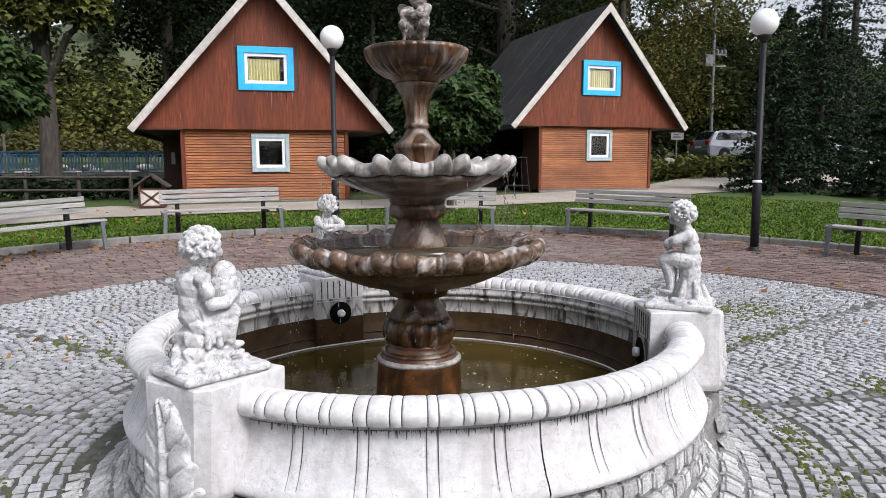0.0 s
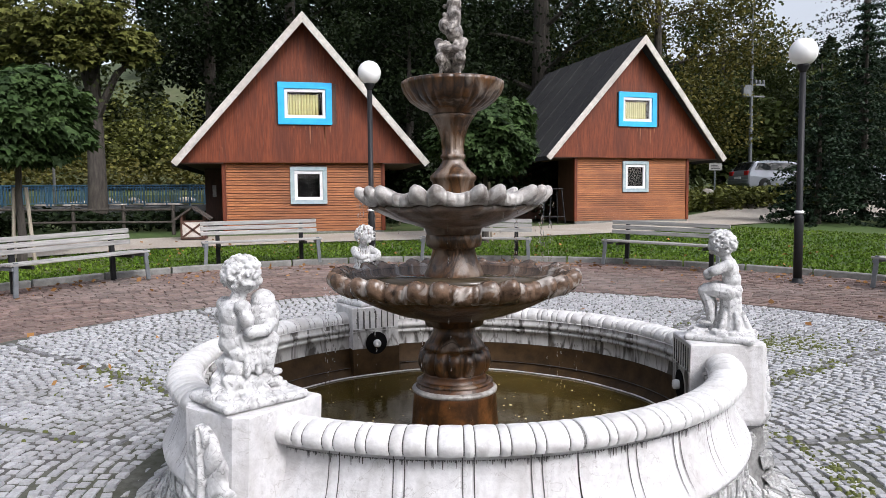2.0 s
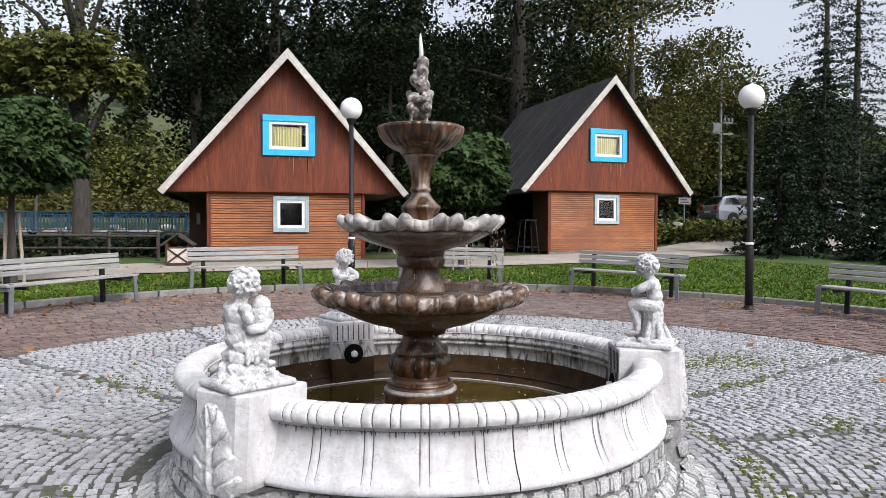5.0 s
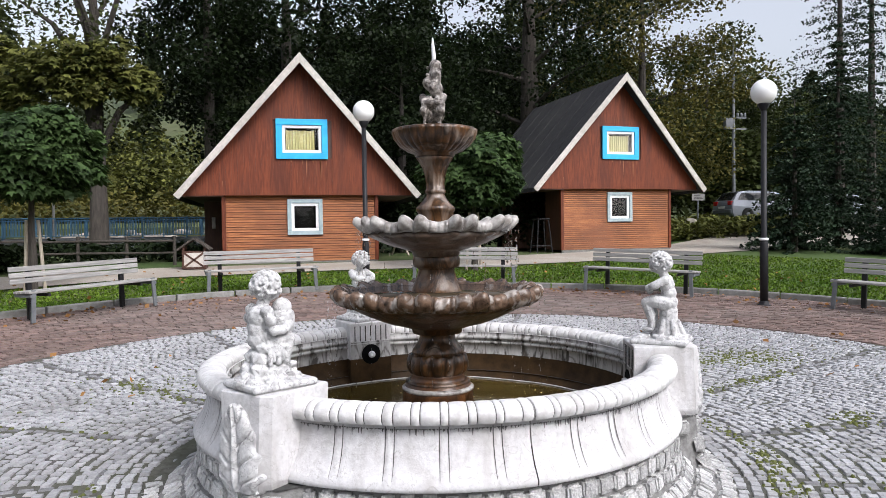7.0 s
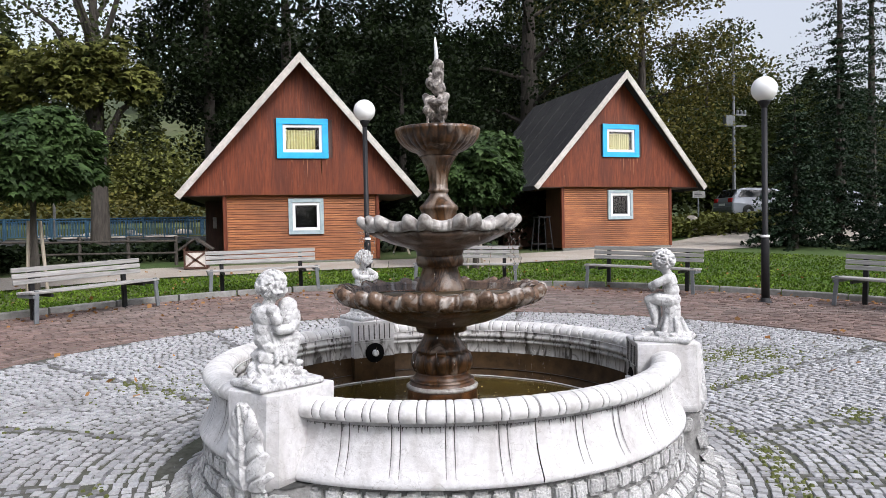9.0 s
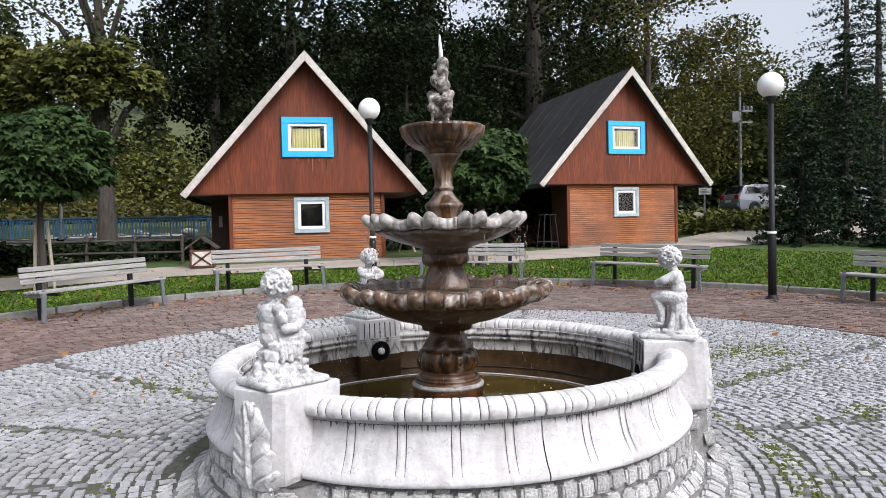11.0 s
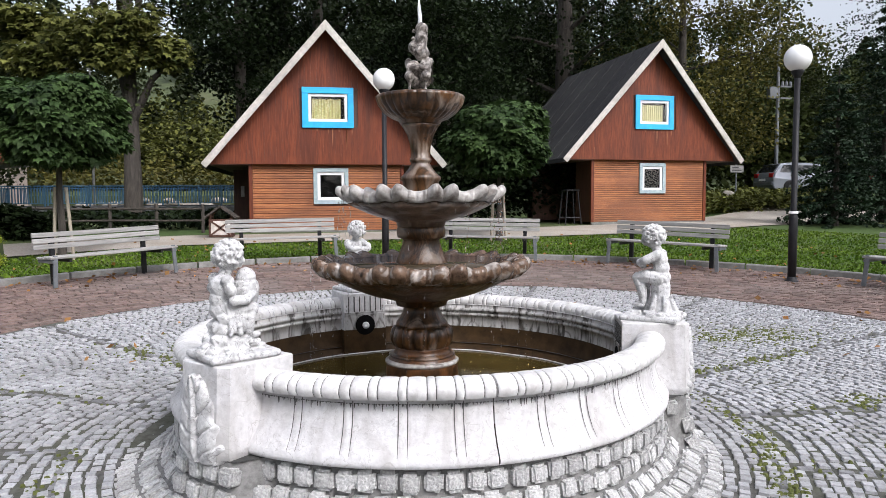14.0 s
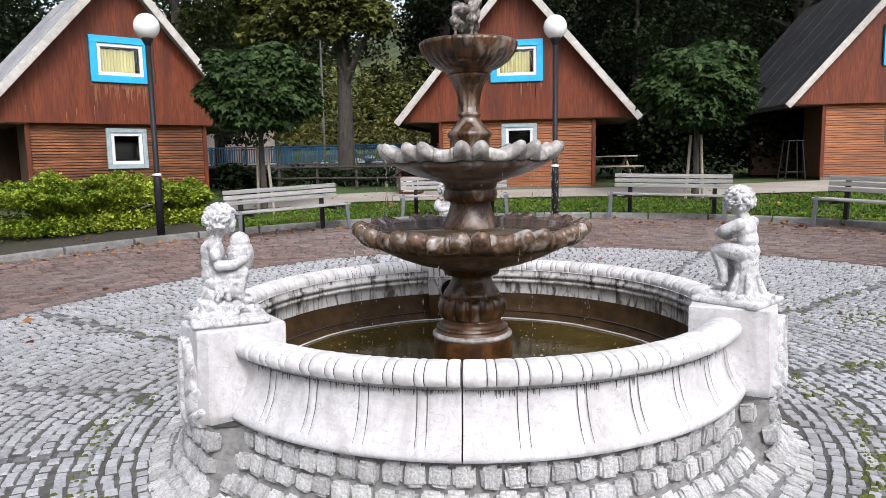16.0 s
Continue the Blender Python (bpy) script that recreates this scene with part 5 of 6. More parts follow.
# ---- shrubs, far bank, bridge ----
def shrub(name, label, pts, size, leaf, seed, droop=0.1, cat="shrub", kind=""):
    ob = leaf_cloud(name, pts, size, M[leaf], None, seed, droop)
    return tagged(ob, label, cat, kind=kind)


def build_juniper(cx, cy, ang, length, width, height, seed, label):
    """Arching feathery sprays rising from one root."""
    rng = np.random.default_rng(seed)
    t = thing("juniper_bush", pose(cx, cy, gz(cx, cy), 0, 0, ang), label, "bush")
    bm = bmesh.new()
    pts = []
    for k in range(150):
        a = rng.uniform(0, 6.283)
        q = 0.35 + 0.65 * math.sqrt(rng.random())
        ex, ey = length * q * math.cos(a), width * q * math.sin(a)
        ez = height * (1.05 - 0.55 * q) * rng.uniform(0.75, 1.2)
        m = 200
        f = rng.random(m) ** 0.6
        pts.append(np.stack([ex * f + rng.normal(0, 0.05, m), ey * f + rng.normal(0, 0.05, m), 0.05 + ez * np.sin(f * 1.9) + 0.12 * f + rng.normal(0, 0.03, m)], 1))
        m = 90
        f = rng.uniform(0.3, 1.0, m)
        pts.append(np.stack([ex * f + rng.normal(0, 0.08, m), ey * f + rng.normal(0, 0.08, m), 0.02 + 0.55 * ez * rng.random(m)], 1))
        if k % 6 == 0:
            add_tube(bm, [(0, 0, 0), (0.5 * ex, 0.5 * ey, 0.6 * ez), (ex, ey, ez)], [0.015, 0.01, 0.004], 5)
    part("stem", bm, M["bark"], t)
    leaf_cloud("foliage", np.concatenate(pts), 0.058, M["juniper"], t, seed, -0.55)


build_juniper(-7.75, 7.35, 52, 1.95, 0.85, 0.92, 71, "spreading yellow-green juniper bush below the cottage window")
build_juniper(-6.75, 8.75, 52, 0.65, 0.5, 0.65, 72, "small yellow-green juniper bush beside the lamp")
build_juniper(-8.9, 5.2, 52, 0.8, 0.55, 0.32, 73, "low yellow-green juniper bush at the kerb")

rng = np.random.default_rng(80)


def band(n, x0, x1, y0, y1, h, lump=0.35):
    x, y = rng.uniform(x0, x1, n), rng.uniform(y0, y1, n)
    top = h * (1 + lump * np.sin(x * 1.7 + 1) * np.cos(x * 0.6 + y))
    z = np.array([gz(a, b) for a, b in zip(x, y)]) + 0.03 + top * rng.random(n) ** 0.5
    return np.stack([x, y, z], 1)


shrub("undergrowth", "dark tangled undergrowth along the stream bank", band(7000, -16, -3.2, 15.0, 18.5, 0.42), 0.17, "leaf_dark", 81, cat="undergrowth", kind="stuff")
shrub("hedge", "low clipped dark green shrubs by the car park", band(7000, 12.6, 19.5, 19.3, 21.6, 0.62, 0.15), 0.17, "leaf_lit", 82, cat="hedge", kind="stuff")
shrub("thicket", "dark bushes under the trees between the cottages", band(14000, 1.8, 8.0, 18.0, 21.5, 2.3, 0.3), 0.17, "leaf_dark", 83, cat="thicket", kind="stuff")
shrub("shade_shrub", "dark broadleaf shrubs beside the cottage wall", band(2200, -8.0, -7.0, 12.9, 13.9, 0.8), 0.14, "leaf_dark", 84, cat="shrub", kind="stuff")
shrub("thicket", "dense greenery beyond the car park", band(30000, 13.5, 42, 30.0, 36.0, 5.0, 0.25), 0.34, "leaf_mid", 85, cat="thicket", kind="stuff")

shrub("thicket", "pale green bushes on the bank beyond the bridge", band(9000, -42, -4, 44.5, 49.0, 2.6, 0.4) + np.array([0, 0, 0.5]), 0.32, "leaf_gold", 86, cat="thicket", kind="stuff")


shrub("thicket", "grey-green bushes on the slope beyond the stream", band(16000, -30, -4, 50.0, 60.0, 5.0, 0.45), 0.36, "leaf_lit", 87, cat="thicket", kind="stuff")


def build_forest():
    r = np.random.default_rng(90)
    pts = []
    for k in range(240):
        y = r.uniform(50, 118)
        x = r.uniform(-75, 85) * (0.6 + y / 120)
        h, w = r.uniform(7, 13), r.uniform(2.0, 3.6)
        if -0.33 < x / y < -0.10 and y < 92:
            if y > 72:
                continue
            h, w = 0.4 * h, 0.7 * w
        base = gz(x, y) + 5 * math.sin(x * 0.03 + 1) * min(1, (y - 48) / 60)
        m = 620
        f = r.random(m)
        a = r.uniform(0, 6.28, m)
        rad = w * (1 - f ** 1.6) * np.sqrt(r.random(m)) + 0.2
        pts.append(np.stack([x + rad * np.cos(a), y + rad * np.sin(a), base + 0.8 + f * h], 1))
    ob = leaf_cloud("far_forest", np.concatenate(pts), 0.68, M["leaf_far"], None, 91, 0.4)
    tagged(ob, "mixed forest covering the hillside behind", "forest", kind="stuff")


build_forest()


def build_bank():
    # pale stony bank and meadow strip beyond the stream
    b = thing("stone_bank", pose(0, 0, 0), "pale stony embankment beyond the bridge", "embankment", kind="structure")
    r = random.Random(8)
    for k in range(60):
        x = -30 + k * 0.45 + r.uniform(-0.2, 0.2)
        s = r.uniform(0.2, 0.55)
        bm = bmesh.new()
        bmesh.ops.create_icosphere(bm, subdivisions=2, radius=s)
        for v in bm.verts:
            v.co *= 1 + 0.18 * noise.noise(v.co * 2.2 + Vector((k, 0, 0)))
        bm.transform(Matrix.Translation((x, 43 + r.uniform(-0.8, 0.8), 1.25 + r.uniform(-0.3, 0.4))) @ Matrix.Diagonal((1.4, 1, 0.6, 1)))
        part("rock", bm, M["stonepale"], b)
    part("earth", box_bm(-45, 4, 43.2, 50, 0.6, 2.2, bevel=0.3), M["meadow"], b)


build_bank()
strip("meadow", [(-40, 43.5), (-20, 43.5), (-2, 43.5)], [(-40, 52), (-20, 52), (-2, 52)], 1.75, M["meadow"], "sunlit meadow beyond the stream", "meadow")


def build_bridge():
    b = thing("bridge", pose(0, 30, 0), "low concrete road bridge with a blue metal railing", "bridge")
    part("deck", box_bm(-46, -1.5, 0.0, 6.0, 0.82, 1.30, bevel=0.03), M["bridge"], b, "grey concrete deck edge")
    part("road_surface", box_bm(-46, -1.5, 0.4, 6.0, 1.302, 1.33), M["asphalt"], b)
    # dark strip added to stand for the shadow under the deck
    part("deck_shadow_strip", box_bm(-46, -1.5, 1.2, 1.5, 0.5, 0.83), M["joint"], b)
    for yy in (0.12, 5.8):
        part("top_rail", box_bm(-46, -1.5, yy - 0.03, yy + 0.03, 2.20, 2.26, bevel=0.01), M["fence_blue"], b)
        part("bottom_rail", box_bm(-46, -1.5, yy - 0.02, yy + 0.02, 1.42, 1.46), M["fence_blue"], b)
        for k in range(24):
            x = -46 + k * 1.93
            part("post", box_bm(x - 0.035, x + 0.035, yy - 0.035, yy + 0.035, 1.30, 2.28, bevel=0.006), M["fence_blue"], b)
        bm = bmesh.new()
        for k in range(330):
            x = -45.9 + k * 0.1345
            vs = [bm.verts.new((x + dx, yy + dy, z)) for z in (1.46, 2.2) for dx, dy in ((-0.02, -0.015), (0.02, -0.015), (0.02, 0.015), (-0.02, 0.015))]
            for i in range(4):
                bm.faces.new((vs[i], vs[(i + 1) % 4], vs[4 + (i + 1) % 4], vs[4 + i]))
        tagged(part("railing_infill", bm, M["fence_blue"], b), kind="stuff")


build_bridge()


def build_kennel():
    x, y = -3.05, 13.1
    k = thing("wooden_hutch", pose(x, y, gz(x, y) + 0.025), "small wooden hutch with pitched roof and crossed white panel", "hutch")
    part("body", box_bm(-0.27, 0.27, -0.22, 0.22, 0.0, 0.42, bevel=0.01), M["shadewood"], k)
    part("panel", box_bm(-0.22, 0.22, -0.236, -0.221, 0.05, 0.38), M["barge"], k, "whitewashed front panel")
    for s in (-1, 1):
        bb = box_bm(-0.27, 0.27, -0.25, -0.237, -0.022, 0.022)
        bb.transform(Matrix.Translation((0, 0, 0.215)) @ Matrix.Translation((0, 0, 0)) @ Matrix.Rotation(radians(s * 36.9), 4, "Y"))
        part("brace", bb, M["shadewood"], k)
        bb = box_bm(-0.46, 0.0, -0.30, 0.30, -0.02, 0.02) if s < 0 else box_bm(0.0, 0.46, -0.30, 0.30, -0.02, 0.02)
        bb.transform(Matrix.Translation((0, 0, 0.72)) @ Matrix.Rotation(radians(s * 36), 4, "Y"))
        part("roof_board", bb, M["bark"], k)
        part("post", box_bm(s * 0.24 - 0.03, s * 0.24 + 0.03, -0.20, -0.14, 0.42, 0.56), M["shadewood"], k)
        part("post", box_bm(s * 0.24 - 0.03, s * 0.24 + 0.03, 0.14, 0.20, 0.42, 0.56), M["shadewood"], k)


build_kennel()


def build_fence():
    f = thing("rustic_fence", pose(0, 0, 0), "low dark rustic pole fence along the bank", "fence")
    for k in range(8):
        x, y = -3.7 - k * 1.15, 14.4 + 0.12 * k
        part("post", tube_bm([(x, y, gz(x, y) - 0.1), (x, y, gz(x, y) + 0.72)], 0.045, 8), M["bark"], f)
        if k < 7:
            for dz in (0.3, 0.6):
                part("rail", tube_bm([(x, y - 0.05, gz(x, y) + dz), (x - 1.15, y + 0.07, gz(x, y) + dz + 0.04 * math.sin(k * 3))], 0.03, 7), M["bark"], f)


build_fence()


def build_table():
    x, y = 1.9, 16.6
    t = thing("picnic_table", pose(x, y, gz(x, y), 0, 0, 15), "weathered wooden picnic table with crossed legs behind the cottage", "picnic table")
    for k in range(4):
        part("top_board", box_bm(-0.8, 0.8, -0.3 + 0.15 * k, -0.16 + 0.15 * k, 0.70, 0.735, bevel=0.005), M["stake"], t)
    for s in (-1, 1):
        part("seat_board", box_bm(-0.8, 0.8, s * 0.62 - 0.11, s * 0.62 + 0.11, 0.42, 0.455, bevel=0.005), M["stake"], t)
        for q in (-1, 1):
            part("leg", tube_bm([(s * 0.55, q * 0.62, 0), (s * 0.55, -q * 0.02, 0.70)], 0.035, 6), M["stake"], t)
        part("bearer", box_bm(s * 0.55 - 0.02, s * 0.55 + 0.02, -0.7, 0.7, 0.37, 0.419), M["stake"], t)


build_table()


def build_stand():
    x, y = 6.45, 15.35
    s = thing("stool_stand", pose(x, y, gz(x, y) + 0.03, 0, 0, 10), "black tubular steel stand beside the cottage porch", "stand")
    for a, b in ((-1, -1), (1, -1), (1, 1), (-1, 1)):
        part("leg", tube_bm([(a * 0.26, b * 0.2, 0), (a * 0.17, b * 0.14, 0.98)], 0.018, 8), M["black"], s)
    part("top", box_bm(-0.21, 0.21, -0.18, 0.18, 0.98, 1.01, bevel=0.008), M["black"], s)
    for b in (-1, 1):
        part("crossbar", tube_bm([(-0.24, b * 0.19, 0.2), (0.24, b * 0.19, 0.2)], 0.01, 6), M["black"], s)


build_stand()


def build_pole():
    x, y = 22.5, 29.0
    p = thing("utility_pole", pose(x, y, gz(x, y)), "tall grey utility pole with a switch box and brackets", "utility pole")
    part("mast", tube_bm([(0, 0, -0.2), (0, 0, 8.0)], [0.11, 0.07], 10), M["steel"], p)
    part("switch_box", box_bm(-0.55, -0.1, -0.15, 0.15, 4.9, 5.5, bevel=0.02), M["steel"], p)
    part("bracket", box_bm(0.12, 0.75, -0.05, 0.05, 5.5, 5.58), M["steel"], p)
    part("bracket", box_bm(0.12, 0.75, -0.05, 0.05, 4.9, 4.98), M["steel"], p)
    part("spike", tube_bm([(0, 0, 7.9), (0, 0, 9.6)], [0.06, 0.02], 6), M["steel"], p)
    for k in range(3):
        part("insulator", lathe_bm([(0.03, 5.58 + 0), (0.07, 5.6), (0.07, 5.75), (0.03, 5.8)], 10), M["steel"], p).location = (0.25 + 0.22 * k, 0, 0)


build_pole()

q = thing("thin_pole", pose(-12.2, 33.8, 1.0), "thin pale lamp post on the bridge", "lamp post")
part("mast", tube_bm([(0, 0, 0.33), (0, 0, 7.2)], [0.07, 0.05], 8), M["kerb"], q)
part("arm", tube_bm([(0, 0, 7.15), (-0.7, 0, 7.25)], 0.04, 6), M["kerb"], q)


def build_sign(x, y, n):
    s = thing("sign_post", pose(x, y, gz(x, y), 0, 0, 5), "small pale notice signs on a thin grey post", "sign")
    part("post", tube_bm([(0, 0, -0.1), (0, 0, 2.1)], 0.03, 8), M["steel"], s)
    part("board", box_bm(-0.30, 0.30, -0.05, -0.03, 1.35, 1.62, bevel=0.004), M["kerb"], s)
    part("board", box_bm(-0.12, 0.12, -0.05, -0.03, 1.68, 2.05, bevel=0.004), M["kerb"], s)
    for k in range(3):
        part("text_bar", box_bm(-0.22, 0.2 - 0.06 * k, -0.054, -0.0505, 1.41 + 0.06 * k, 1.435 + 0.06 * k), M["black"], s)


build_sign(15.25, 21.0, 0)


def build_car():
    x, y = 22.55, 26.8
    c = thing("car", pose(x, y, gz(x, y), 0, 0, -2), "silver estate car parked beyond the hedge", "car")
    L, W = 2.2, 0.86
    prof = [(-L, 0.35), (-L, 0.75), (-L + 0.06, 0.95), (-1.75, 1.42), (-1.2, 1.49), (0.0, 1.46), (0.45, 1.38), (1.1, 0.98), (1.9, 0.86), (L - 0.05, 0.7), (L, 0.4), (L - 0.1, 0.25), (-L + 0.1, 0.25)]
    bm = bmesh.new()
    a = [bm.verts.new((px, -W * (0.80 if pz > 1.0 else 1), pz)) for px, pz in prof]
    b = [bm.verts.new((px, W * (0.80 if pz > 1.0 else 1), pz)) for px, pz in prof]
    bm.faces.new(a)
    bm.faces.new(b[::-1])
    for i in range(len(a)):
        j = (i + 1) % len(a)
        bm.faces.new((a[j], a[i], b[i], b[j]))
    bmesh.ops.recalc_face_normals(bm, faces=bm.faces[:])
    bmesh.ops.bevel(bm, geom=bm.edges[:], offset=0.04, segments=2, affect="EDGES")
    body = part("body", bm, M["carpaint"], c, smooth=False)
    for s in (-1, 1):
        bm = bmesh.new()
        vs = [bm.verts.new((px, s * (W * 0.80 + dy), pz)) for px, pz, dy in ((-1.62, 1.36, 0.03), (0.35, 1.34, 0.03), (0.95, 1.02, 0.13), (-1.85, 1.02, 0.13))]
        bm.faces.new(vs)
        bm.faces.ensure_lookup_table()
        r = bmesh.ops.extrude_face_region(bm, geom=bm.faces[:])
        bmesh.ops.translate(bm, vec=(0, -s * 0.03, 0), verts=[v for v in r["geom"] if isinstance(v, bmesh.types.BMVert)])
        part("side_window", bm, M["carglass"], c)
        for wx in (-1.35, 1.4):
            wh = part("tyre", lathe_bm([(0.20, -0.1), (0.30, -0.1), (0.32, -0.06), (0.32, 0.06), (0.30, 0.1), (0.20, 0.1)], 28), M["tyre"], c, smooth=True)
            wh.matrix_local = pose(wx, s * 0.80, 0.32, 90, 0, 0)
            rim = part("rim", lathe_bm([(0.05, -0.105), (0.2, -0.09), (0.2, 0.09), (0.05, 0.105)], 20), M["steel"], wh, smooth=True)
        part("tail_light", box_bm(-L - 0.01, -L + 0.12, s * 0.62 - 0.16, s * 0.62 + 0.16, 0.78, 0.98, bevel=0.02), M["red"], c, "red tail light")
    bb = box_bm(-0.03, 0.03, -0.62, 0.62, -0.24, 0.24, bevel=0.02)
    bb.transform(Matrix.Translation((-1.93, 0, 1.20)) @ Matrix.Rotation(radians(33), 4, "Y"))
    part("rear_window", bb, M["carglass"], c)
    part("bumper", box_bm(-L - 0.05, -L + 0.1, -0.8, 0.8, 0.36, 0.58, bevel=0.04), M["steel"], c)
    part("plate", box_bm(-L - 0.055, -L - 0.03, -0.26, 0.26, 0.62, 0.73), M["white"], c, "blank white number plate")
    return c


car = build_car()
copy_thing(car, pose(30.2, 30.0, gz(30.2, 30.0), 0, 0, 8))


def build_stump():
    x, y = 14.5, 20.3
    r = random.Random(6)
    st = thing("tree_stump", pose(x, y, gz(x, y)), "pale weathered tree stump among the low shrubs", "stump")
    part("trunk", lathe_bm([(0.33, -0.05), (0.26, 0.12), (0.21, 0.4), (0.20, 0.72)], 18, lambda i, a: (0.03 * math.sin(5 * a + i) + 0.02 * math.sin(9 * a), 0.05 * math.sin(2 * a) * (i == 3))), M["stonepale"], st, smooth=True)
    for k in range(4):
        a = k * 1.6
        part("root", tube_bm([(0.2 * math.cos(a), 0.2 * math.sin(a), 0.12), (0.5 * math.cos(a), 0.5 * math.sin(a), -0.03)], [0.08, 0.03], 8), M["stonepale"], st)


build_stump()
h = thing("far_house", pose(-19.6, 36.8, 0.7), "pale stucco building beyond the bridge", "house")
part("wall", box_bm(-3.2, 1.2, 0, 5, 0, 3.4), M["pink"], h)
part("window", box_bm(-0.3, 0.5, -0.03, 0.02, 1.9, 2.5), M["dark"], h)
part("roof", box_bm(-3.5, 1.5, -0.3, 5.3, 3.4, 3.55), M["roof"], h)

# unseen hedge, added so the window panes reflect something dark
shrub("hedge_row", "unseen dark hedge added behind the viewpoint for reflections", band(7000, -26, 26, -24, -21, 4.0, 0.2), 0.6, "leaf_dark", 86, cat="hedge", kind="stuff")

# unseen trees added behind the viewpoint close the square, darken reflections and block sky
for i, (x, y) in enumerate(((-14, -16), (-6, -20), (3, -19), (11, -17), (19, -9), (-20, -6))):
    big_tree(x, y, 11 + i % 3, 4.2, 0.25, 130 + i, "leaf_mid", 0.55, 2600, 0.12, label="unseen broadleaf tree added behind the viewpoint for reflections")

# lawn blades and fallen leaves
def lawn():
    r = np.random.default_rng(101)
    n = 110000
    a = r.uniform(radians(12), radians(168), n)
    d = r.uniform(R_KERB + 0.08, R_KERB + 8.5, n)
    x, y = PC[0] + d * np.cos(a), PC[1] + d * np.sin(a)
    lim = np.interp(x, [-11, -10, -8, -6, -4, 0, 4, 8, 12, 18], [4.4, 5.95, 8.65, 10.35, 11.4, 12.0, 12.1, 12.8, 14.2, 16.4])
    k = (y < lim) & (y > 2) & (a < radians(131))
    z = np.array([gz(p, q) for p, q in zip(x[k], y[k])]) - 0.01
    ob = leaf_cloud("lawn_grass", np.stack([x[k], y[k], z], 1), 0.05, M["grassblade"], None, 102, -1.0)
    tagged(ob, "short green lawn grass", "grass", kind="stuff")
    n = 900
    a = r.uniform(radians(5), radians(175), n)
    d = R_KERB - np.abs(r.normal(0, 0.5, n)) - 0.12
    d[::3] = R_KERB + r.uniform(0.1, 4.5, len(d[::3]))
    d[::11] = r.uniform(2.2, 8, len(d[::11]))
    x, y = PC[0] + d * np.cos(a), PC[1] + d * np.sin(a)
    z = np.array([gz(p, q) for p, q in zip(x, y)]) + 0.035
    ob = leaf_cloud("fallen_leaf_litter", np.stack([x, y, z], 1), 0.075, M["leaf_fallen"], None, 103, 0.0)
    tagged(ob, "scattered dry brown and orange fallen leaves", "leaves", kind="stuff")


lawn()

# ---- paving: pieces last ----
def sett_mesh(cx, cy, ang, w, l, rng, lift=0.016, inset=0.007, zf=gz):
    """Arrays of verts and faces for many setts at once."""
    n = len(cx)
    ca, sa = np.cos(ang), np.sin(ang)
    zc = np.array([zf(a, b) for a, b in zip(cx, cy)])
    top = lift + rng.normal(0, 0.0028, n)
    tx, ty = rng.normal(0, 0.035, n), rng.normal(0, 0.035, n)
    verts = np.zeros((n, 8, 3))
    for k, (u, v) in enumerate(((-1, -1), (1, -1), (1, 1), (-1, 1))):
        ju, jv = 1 + rng.normal(0, 0.05, n), 1 + rng.normal(0, 0.05, n)
        for lev in (0, 1):
            hu, hv = (l / 2 - (inset if lev else 0)) * u * ju, (w / 2 - (inset if lev else 0)) * v * jv
            verts[:, k + 4 * lev, 0] = cx + hu * ca - hv * sa
            verts[:, k + 4 * lev, 1] = cy + hu * sa + hv * ca
            verts[:, k + 4 * lev, 2] = zc + (top + hu * tx + hv * ty if lev else -0.01)
    i = (np.arange(n) * 8)[:, None, None]
    f = np.array([[4, 5, 6, 7], [0, 1, 5, 4], [1, 2, 6, 5], [2, 3, 7, 6], [3, 0, 4, 7]])[None]
    return verts.reshape(-1, 3).tolist(), (i + f).reshape(-1, 4).tolist()


RADIAL = [radians(133.8 + 22.5 * k) for k in range(16)]


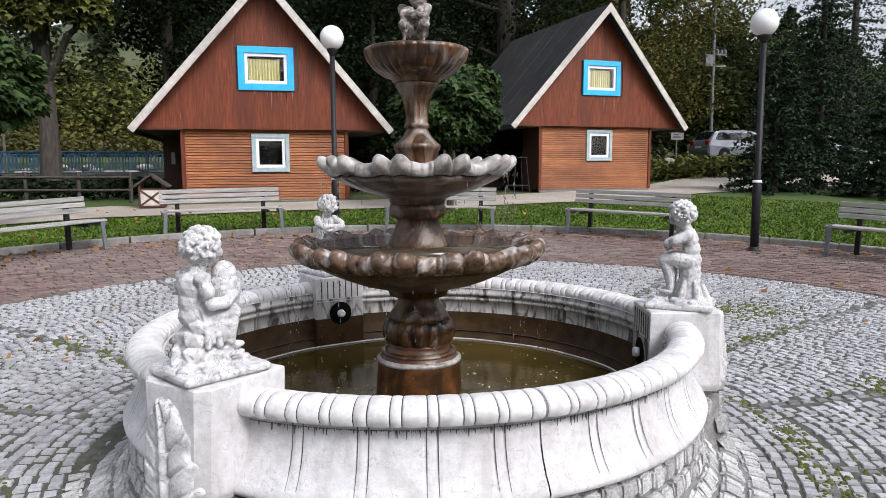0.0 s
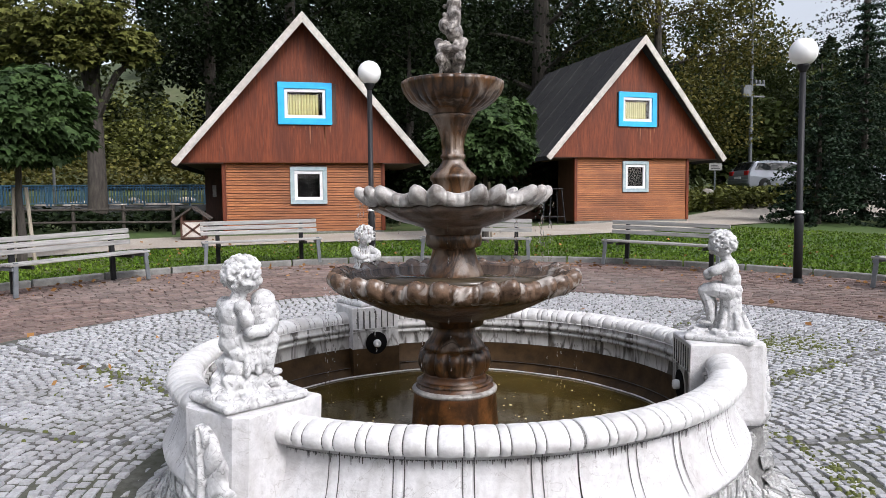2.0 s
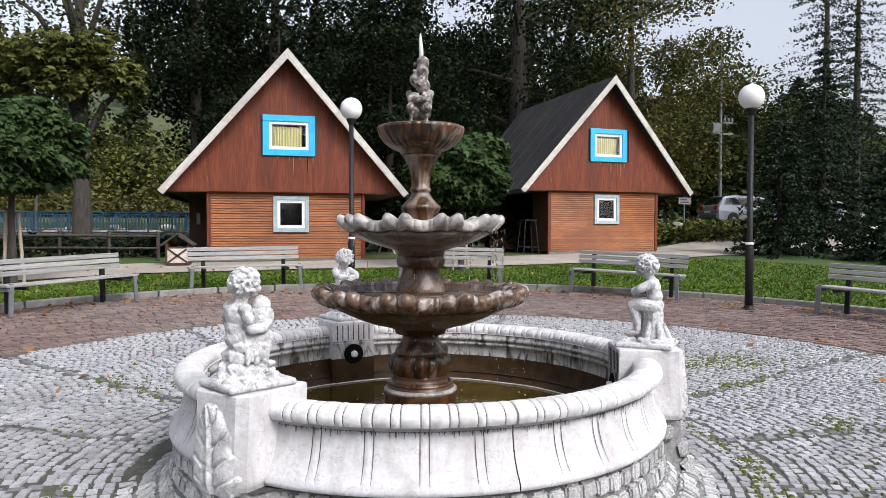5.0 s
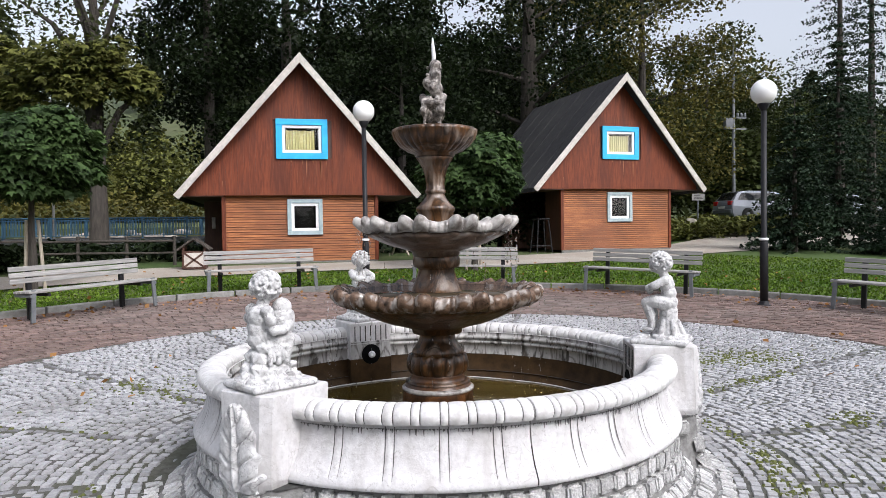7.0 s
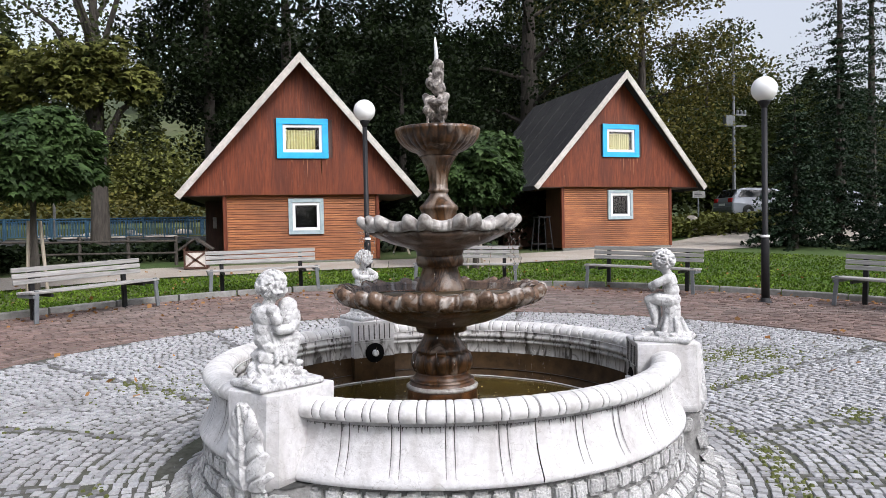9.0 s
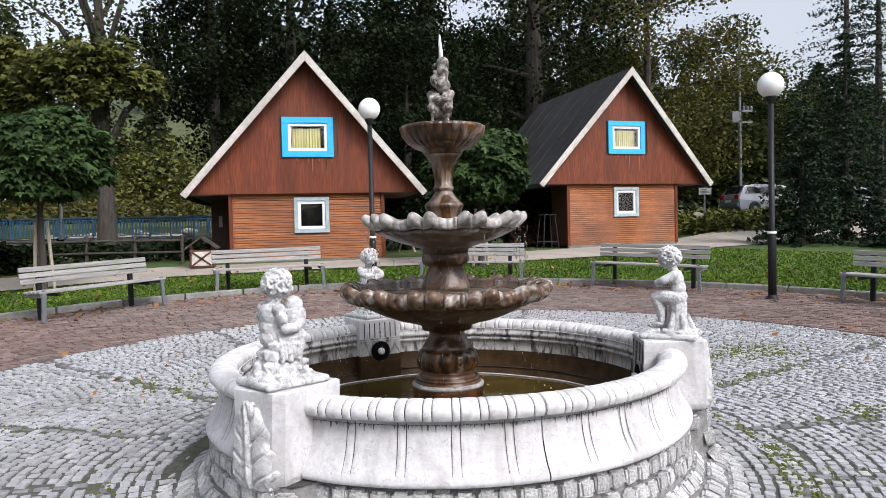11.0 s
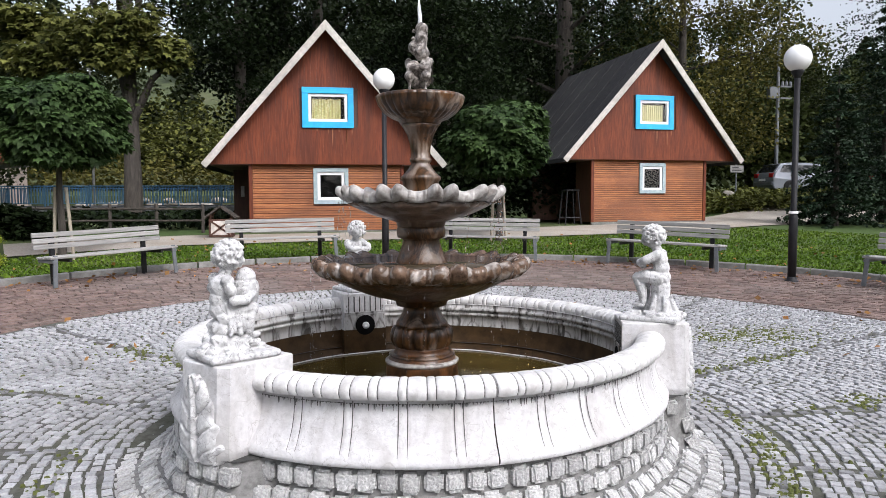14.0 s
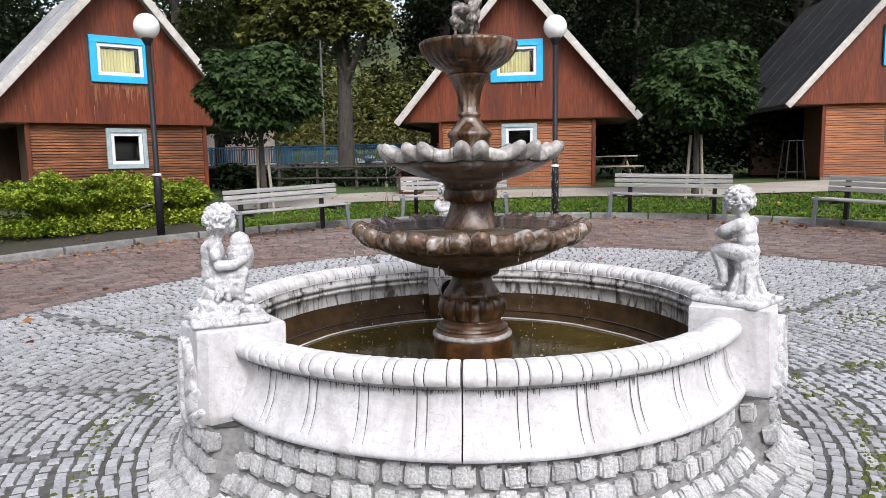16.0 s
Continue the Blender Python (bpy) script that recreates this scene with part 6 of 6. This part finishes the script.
def build_cobbles():
    rng = np.random.default_rng(7)
    X, Y, A, Lg = [], [], [], []
    r = 1.80
    while r < 6.2:
        n = int(2 * math.pi * r / 0.082)
        off = rng.uniform(0, 6.28)
        for k in range(n):
            a = off + 2 * math.pi * (k + rng.uniform(-0.12, 0.12)) / n
            rr = r + 0.03 * math.sin(16 * (a - RADIAL[0]) / 2) ** 2 * (r > 2.2) + rng.normal(0, 0.006)
            x, y = rr * math.cos(a), rr * math.sin(a)
            if math.hypot(x - PC[0], y - PC[1]) > R_COB - 0.05 or 2.028 < rr < 2.084:
                continue
            if rr > 2.1 and min(abs((a - b + math.pi) % (2 * math.pi) - math.pi) for b in RADIAL) * rr < 0.046:
                continue
            X.append(x), Y.append(y), A.append(a + math.pi / 2 + rng.normal(0, 0.07)), Lg.append(0.065 + rng.normal(0, 0.007))
        r += 0.073
    v, f = sett_mesh(np.array(X), np.array(Y), np.array(A), 0.057, np.array(Lg), rng, lift=0.011, inset=0.004)
    ob = from_lists("cobble_field", v, f, M["sett"], plaza)
    tagged(ob, kind="stuff")
    X, Y, A = [], [], []
    for rr in (2.055,):
        n = int(2 * math.pi * rr / 0.10)
        for k in range(n):
            a = 2 * math.pi * k / n
            X.append(rr * math.cos(a)), Y.append(rr * math.sin(a)), A.append(a + math.pi / 2)
    for b in RADIAL:
        for side in (0.0,):
            r = 2.2
            while r < 6.3:
                x, y = r * math.cos(b) - side * math.sin(b), r * math.sin(b) + side * math.cos(b)
                if math.hypot(x - PC[0], y - PC[1]) < R_COB - 0.05:
                    X.append(x), Y.append(y), A.append(b)
                r += 0.105
    v, f = sett_mesh(np.array(X), np.array(Y), np.array(A) + rng.normal(0, 0.05, len(A)), 0.052, np.full(len(X), 0.088), rng, lift=0.008)
    tagged(from_lists("dark_sett_lines", v, f, M["sett_dark"], plaza), kind="stuff")


build_cobbles()


def build_pavers():
    rng = np.random.default_rng(9)
    X, Y, A = [], [], []
    r = R_COB + 0.06
    while r < R_KERB - 0.1:
        n = int(2 * math.pi * r / 0.206)
        off = rng.uniform(0, 6.28)
        for k in range(n):
            a = off + 2 * math.pi * k / n
            X.append(PC[0] + r * math.cos(a)), Y.append(PC[1] + r * math.sin(a)), A.append(a + math.pi / 2)
        r += 0.104
    v, f = sett_mesh(np.array(X), np.array(Y), np.array(A) + rng.normal(0, 0.012, len(A)), 0.097, np.full(len(X), 0.198), rng, lift=0.012, inset=0.005)
    tagged(from_lists("brick_pavers", v, f, M["brick"], plaza), kind="stuff")


build_pavers()


def build_moss():
    rng = np.random.default_rng(17)
    P = []
    for a0, a1, n, wd in ((-62, -8, 330, 0.055), (-8, 25, 90, 0.045), (190, 228, 70, 0.045), (178, 190, 20, 0.04)):
        a = np.radians(rng.uniform(a0, a1, n))
        r = 2.06 + rng.normal(0, wd, n)
        P.append(np.stack([r * np.cos(a), r * np.sin(a)], 1))
    for ang, r0, r1, n in ((21.3, 2.5, 4.0, 150), (-1.2, 2.6, 4.5, 40), (43.8, 2.6, 4.6, 40), (133.8, 2.2, 3.6, 60), (156.3, 2.2, 3.5, 20), (111.3, 2.2, 4.2, 40), (-23.7, 2.2, 4.0, 50)):
        r = rng.uniform(r0, r1, n)
        s = rng.normal(0, 0.07, n)
        a = radians(ang)
        P.append(np.stack([r * math.cos(a) - s * math.sin(a), r * math.sin(a) + s * math.cos(a)], 1))
    for cx, cy, sx, sy, n in ((3.6, 2.1, 0.42, 0.20, 520), (3.2, 0.1, 0.12, 0.06, 60), (-2.1, 2.4, 0.35, 0.25, 130), (3.1, -0.75, 0.15, 0.1, 50)):
        P.append(np.stack([rng.normal(cx, sx, n), rng.normal(cy, sy, n)], 1))
    p = np.concatenate(P)
    verts, faces = [], []
    for x, y in p:
        r, h = rng.uniform(0.008, 0.024), rng.uniform(0.012, 0.020)
        z = gz(x, y)
        i = len(verts)
        for k in range(6):
            a = k * 1.047 + x * 9
            q = r * rng.uniform(0.7, 1.2)
            verts.append((x + q * math.cos(a), y + q * math.sin(a), z - 0.002))
        for k in range(6):
            a = k * 1.047 + x * 9
            verts.append((x + 0.6 * r * math.cos(a), y + 0.6 * r * math.sin(a), z + h * 0.85))
        verts.append((x, y, z + h))
        for k in range(6):
            j = (k + 1) % 6
            faces.append((i + k, i + j, i + 6 + j, i + 6 + k))
            faces.append((i + 6 + k, i + 6 + j, i + 12))
    tagged(from_lists("moss_tufts", verts, faces, M["moss"], smooth=True), "green moss tufts growing in the paving joints", "moss", kind="stuff")


build_moss()

PLINTH = [(1.452, 0.318), (1.458, 0.215), (1.478, 0.125), (1.545, 0.055), (1.66, 0.012), (1.775, -0.004)]


def plinth_r(a):
    """Bulge under the pedestals, in metres."""
    g = arc_gap(math.degrees(a))
    return 0.15 * max(0.0, min(1.0, (9.5 - g) / 3.0))


def build_plinth():
    rng = random.Random(12)
    core = lathe_bm([(r - 0.028, z - 0.014 if i else z + 0.006) for i, (r, z) in enumerate(PLINTH)] + [(1.80, -0.08)], 180, lambda i, a: (plinth_r(a) * (1 if i < 3 else 0.6 if i == 3 else 0.15), 0), cap=False)
    part("plinth_core", core, M["mortar"], fountain, "mortar core of the sett plinth", smooth=True)
    cap = lathe_bm([(1.25, 0.327), (1.44, 0.326)], 120, lambda i, a: (plinth_r(a) * i, 0), cap=False)
    part("plinth_top", cap, M["joint"], fountain)
    shapes = []
    for k in range(8):
        bm = bmesh.new()
        bmesh.ops.create_cube(bm, size=1.0)
        bmesh.ops.bevel(bm, geom=[e for e in bm.edges if e.verts[0].co.x > 0 or e.verts[1].co.x > 0], offset=0.16, segments=2, affect="EDGES")
        for v in bm.verts:
            v.co += Vector((rng.uniform(-0.05, 0.05) if v.co.x > 0 else 0, rng.uniform(-0.05, 0.05), rng.uniform(-0.05, 0.05)))
        me = bpy.data.meshes.new("sett")
        bm.to_mesh(me)
        bm.free()
        me.materials.append(M["sett_piece"])
        shapes.append(me)
    rest_v, rest_f = [], []
    count = 0
    for i in range(len(PLINTH) - 1):
        (r0, z0), (r1, z1) = PLINTH[i], PLINTH[i + 1]
        rm, zm = (r0 + r1) / 2, (z0 + z1) / 2
        ln = math.hypot(r1 - r0, z1 - z0)
        tilt = math.degrees(math.atan2(r1 - r0, z0 - z1))
        n = round(2 * math.pi * rm / 0.096)
        off = rng.uniform(0, 1)
        for k in range(n):
            a = 2 * math.pi * (k + off + rng.uniform(-0.05, 0.05)) / n
            rr = rm + plinth_r(a) * (1 if i < 2 else 0.85 if i == 2 else 0.4 if i == 3 else 0.1)
            w = 2 * math.pi * rm / n
            m = pose(0, 0, 0, 0, 0, math.degrees(a)) @ pose(rr, 0, zm + rng.uniform(-0.006, 0.006), 0, -tilt, 0) @ pose(-0.030 + rng.uniform(-0.006, 0.005), 0, 0, rng.uniform(-6, 6), rng.uniform(-4, 4), rng.uniform(-5, 5)) @ Matrix.Diagonal((0.06, w * rng.uniform(0.80, 0.96), ln * rng.uniform(0.78, 0.93), 1))
            if -1.0 < math.sin(a) < 0.12 and count < 300:
                ob = new("sett", shapes[rng.randrange(8)])
                ob.parent = fountain
                ob.matrix_local = m
                count += 1
            else:
                me = shapes[rng.randrange(8)]
                b = len(rest_v)
                rest_v += [tuple(m @ v.co) for v in me.vertices]
                rest_f += [tuple(b + q for q in p.vertices) for p in me.polygons]
    tagged(from_lists("plinth_setts", rest_v, rest_f, M["sett"], fountain), kind="stuff")


build_plinth()
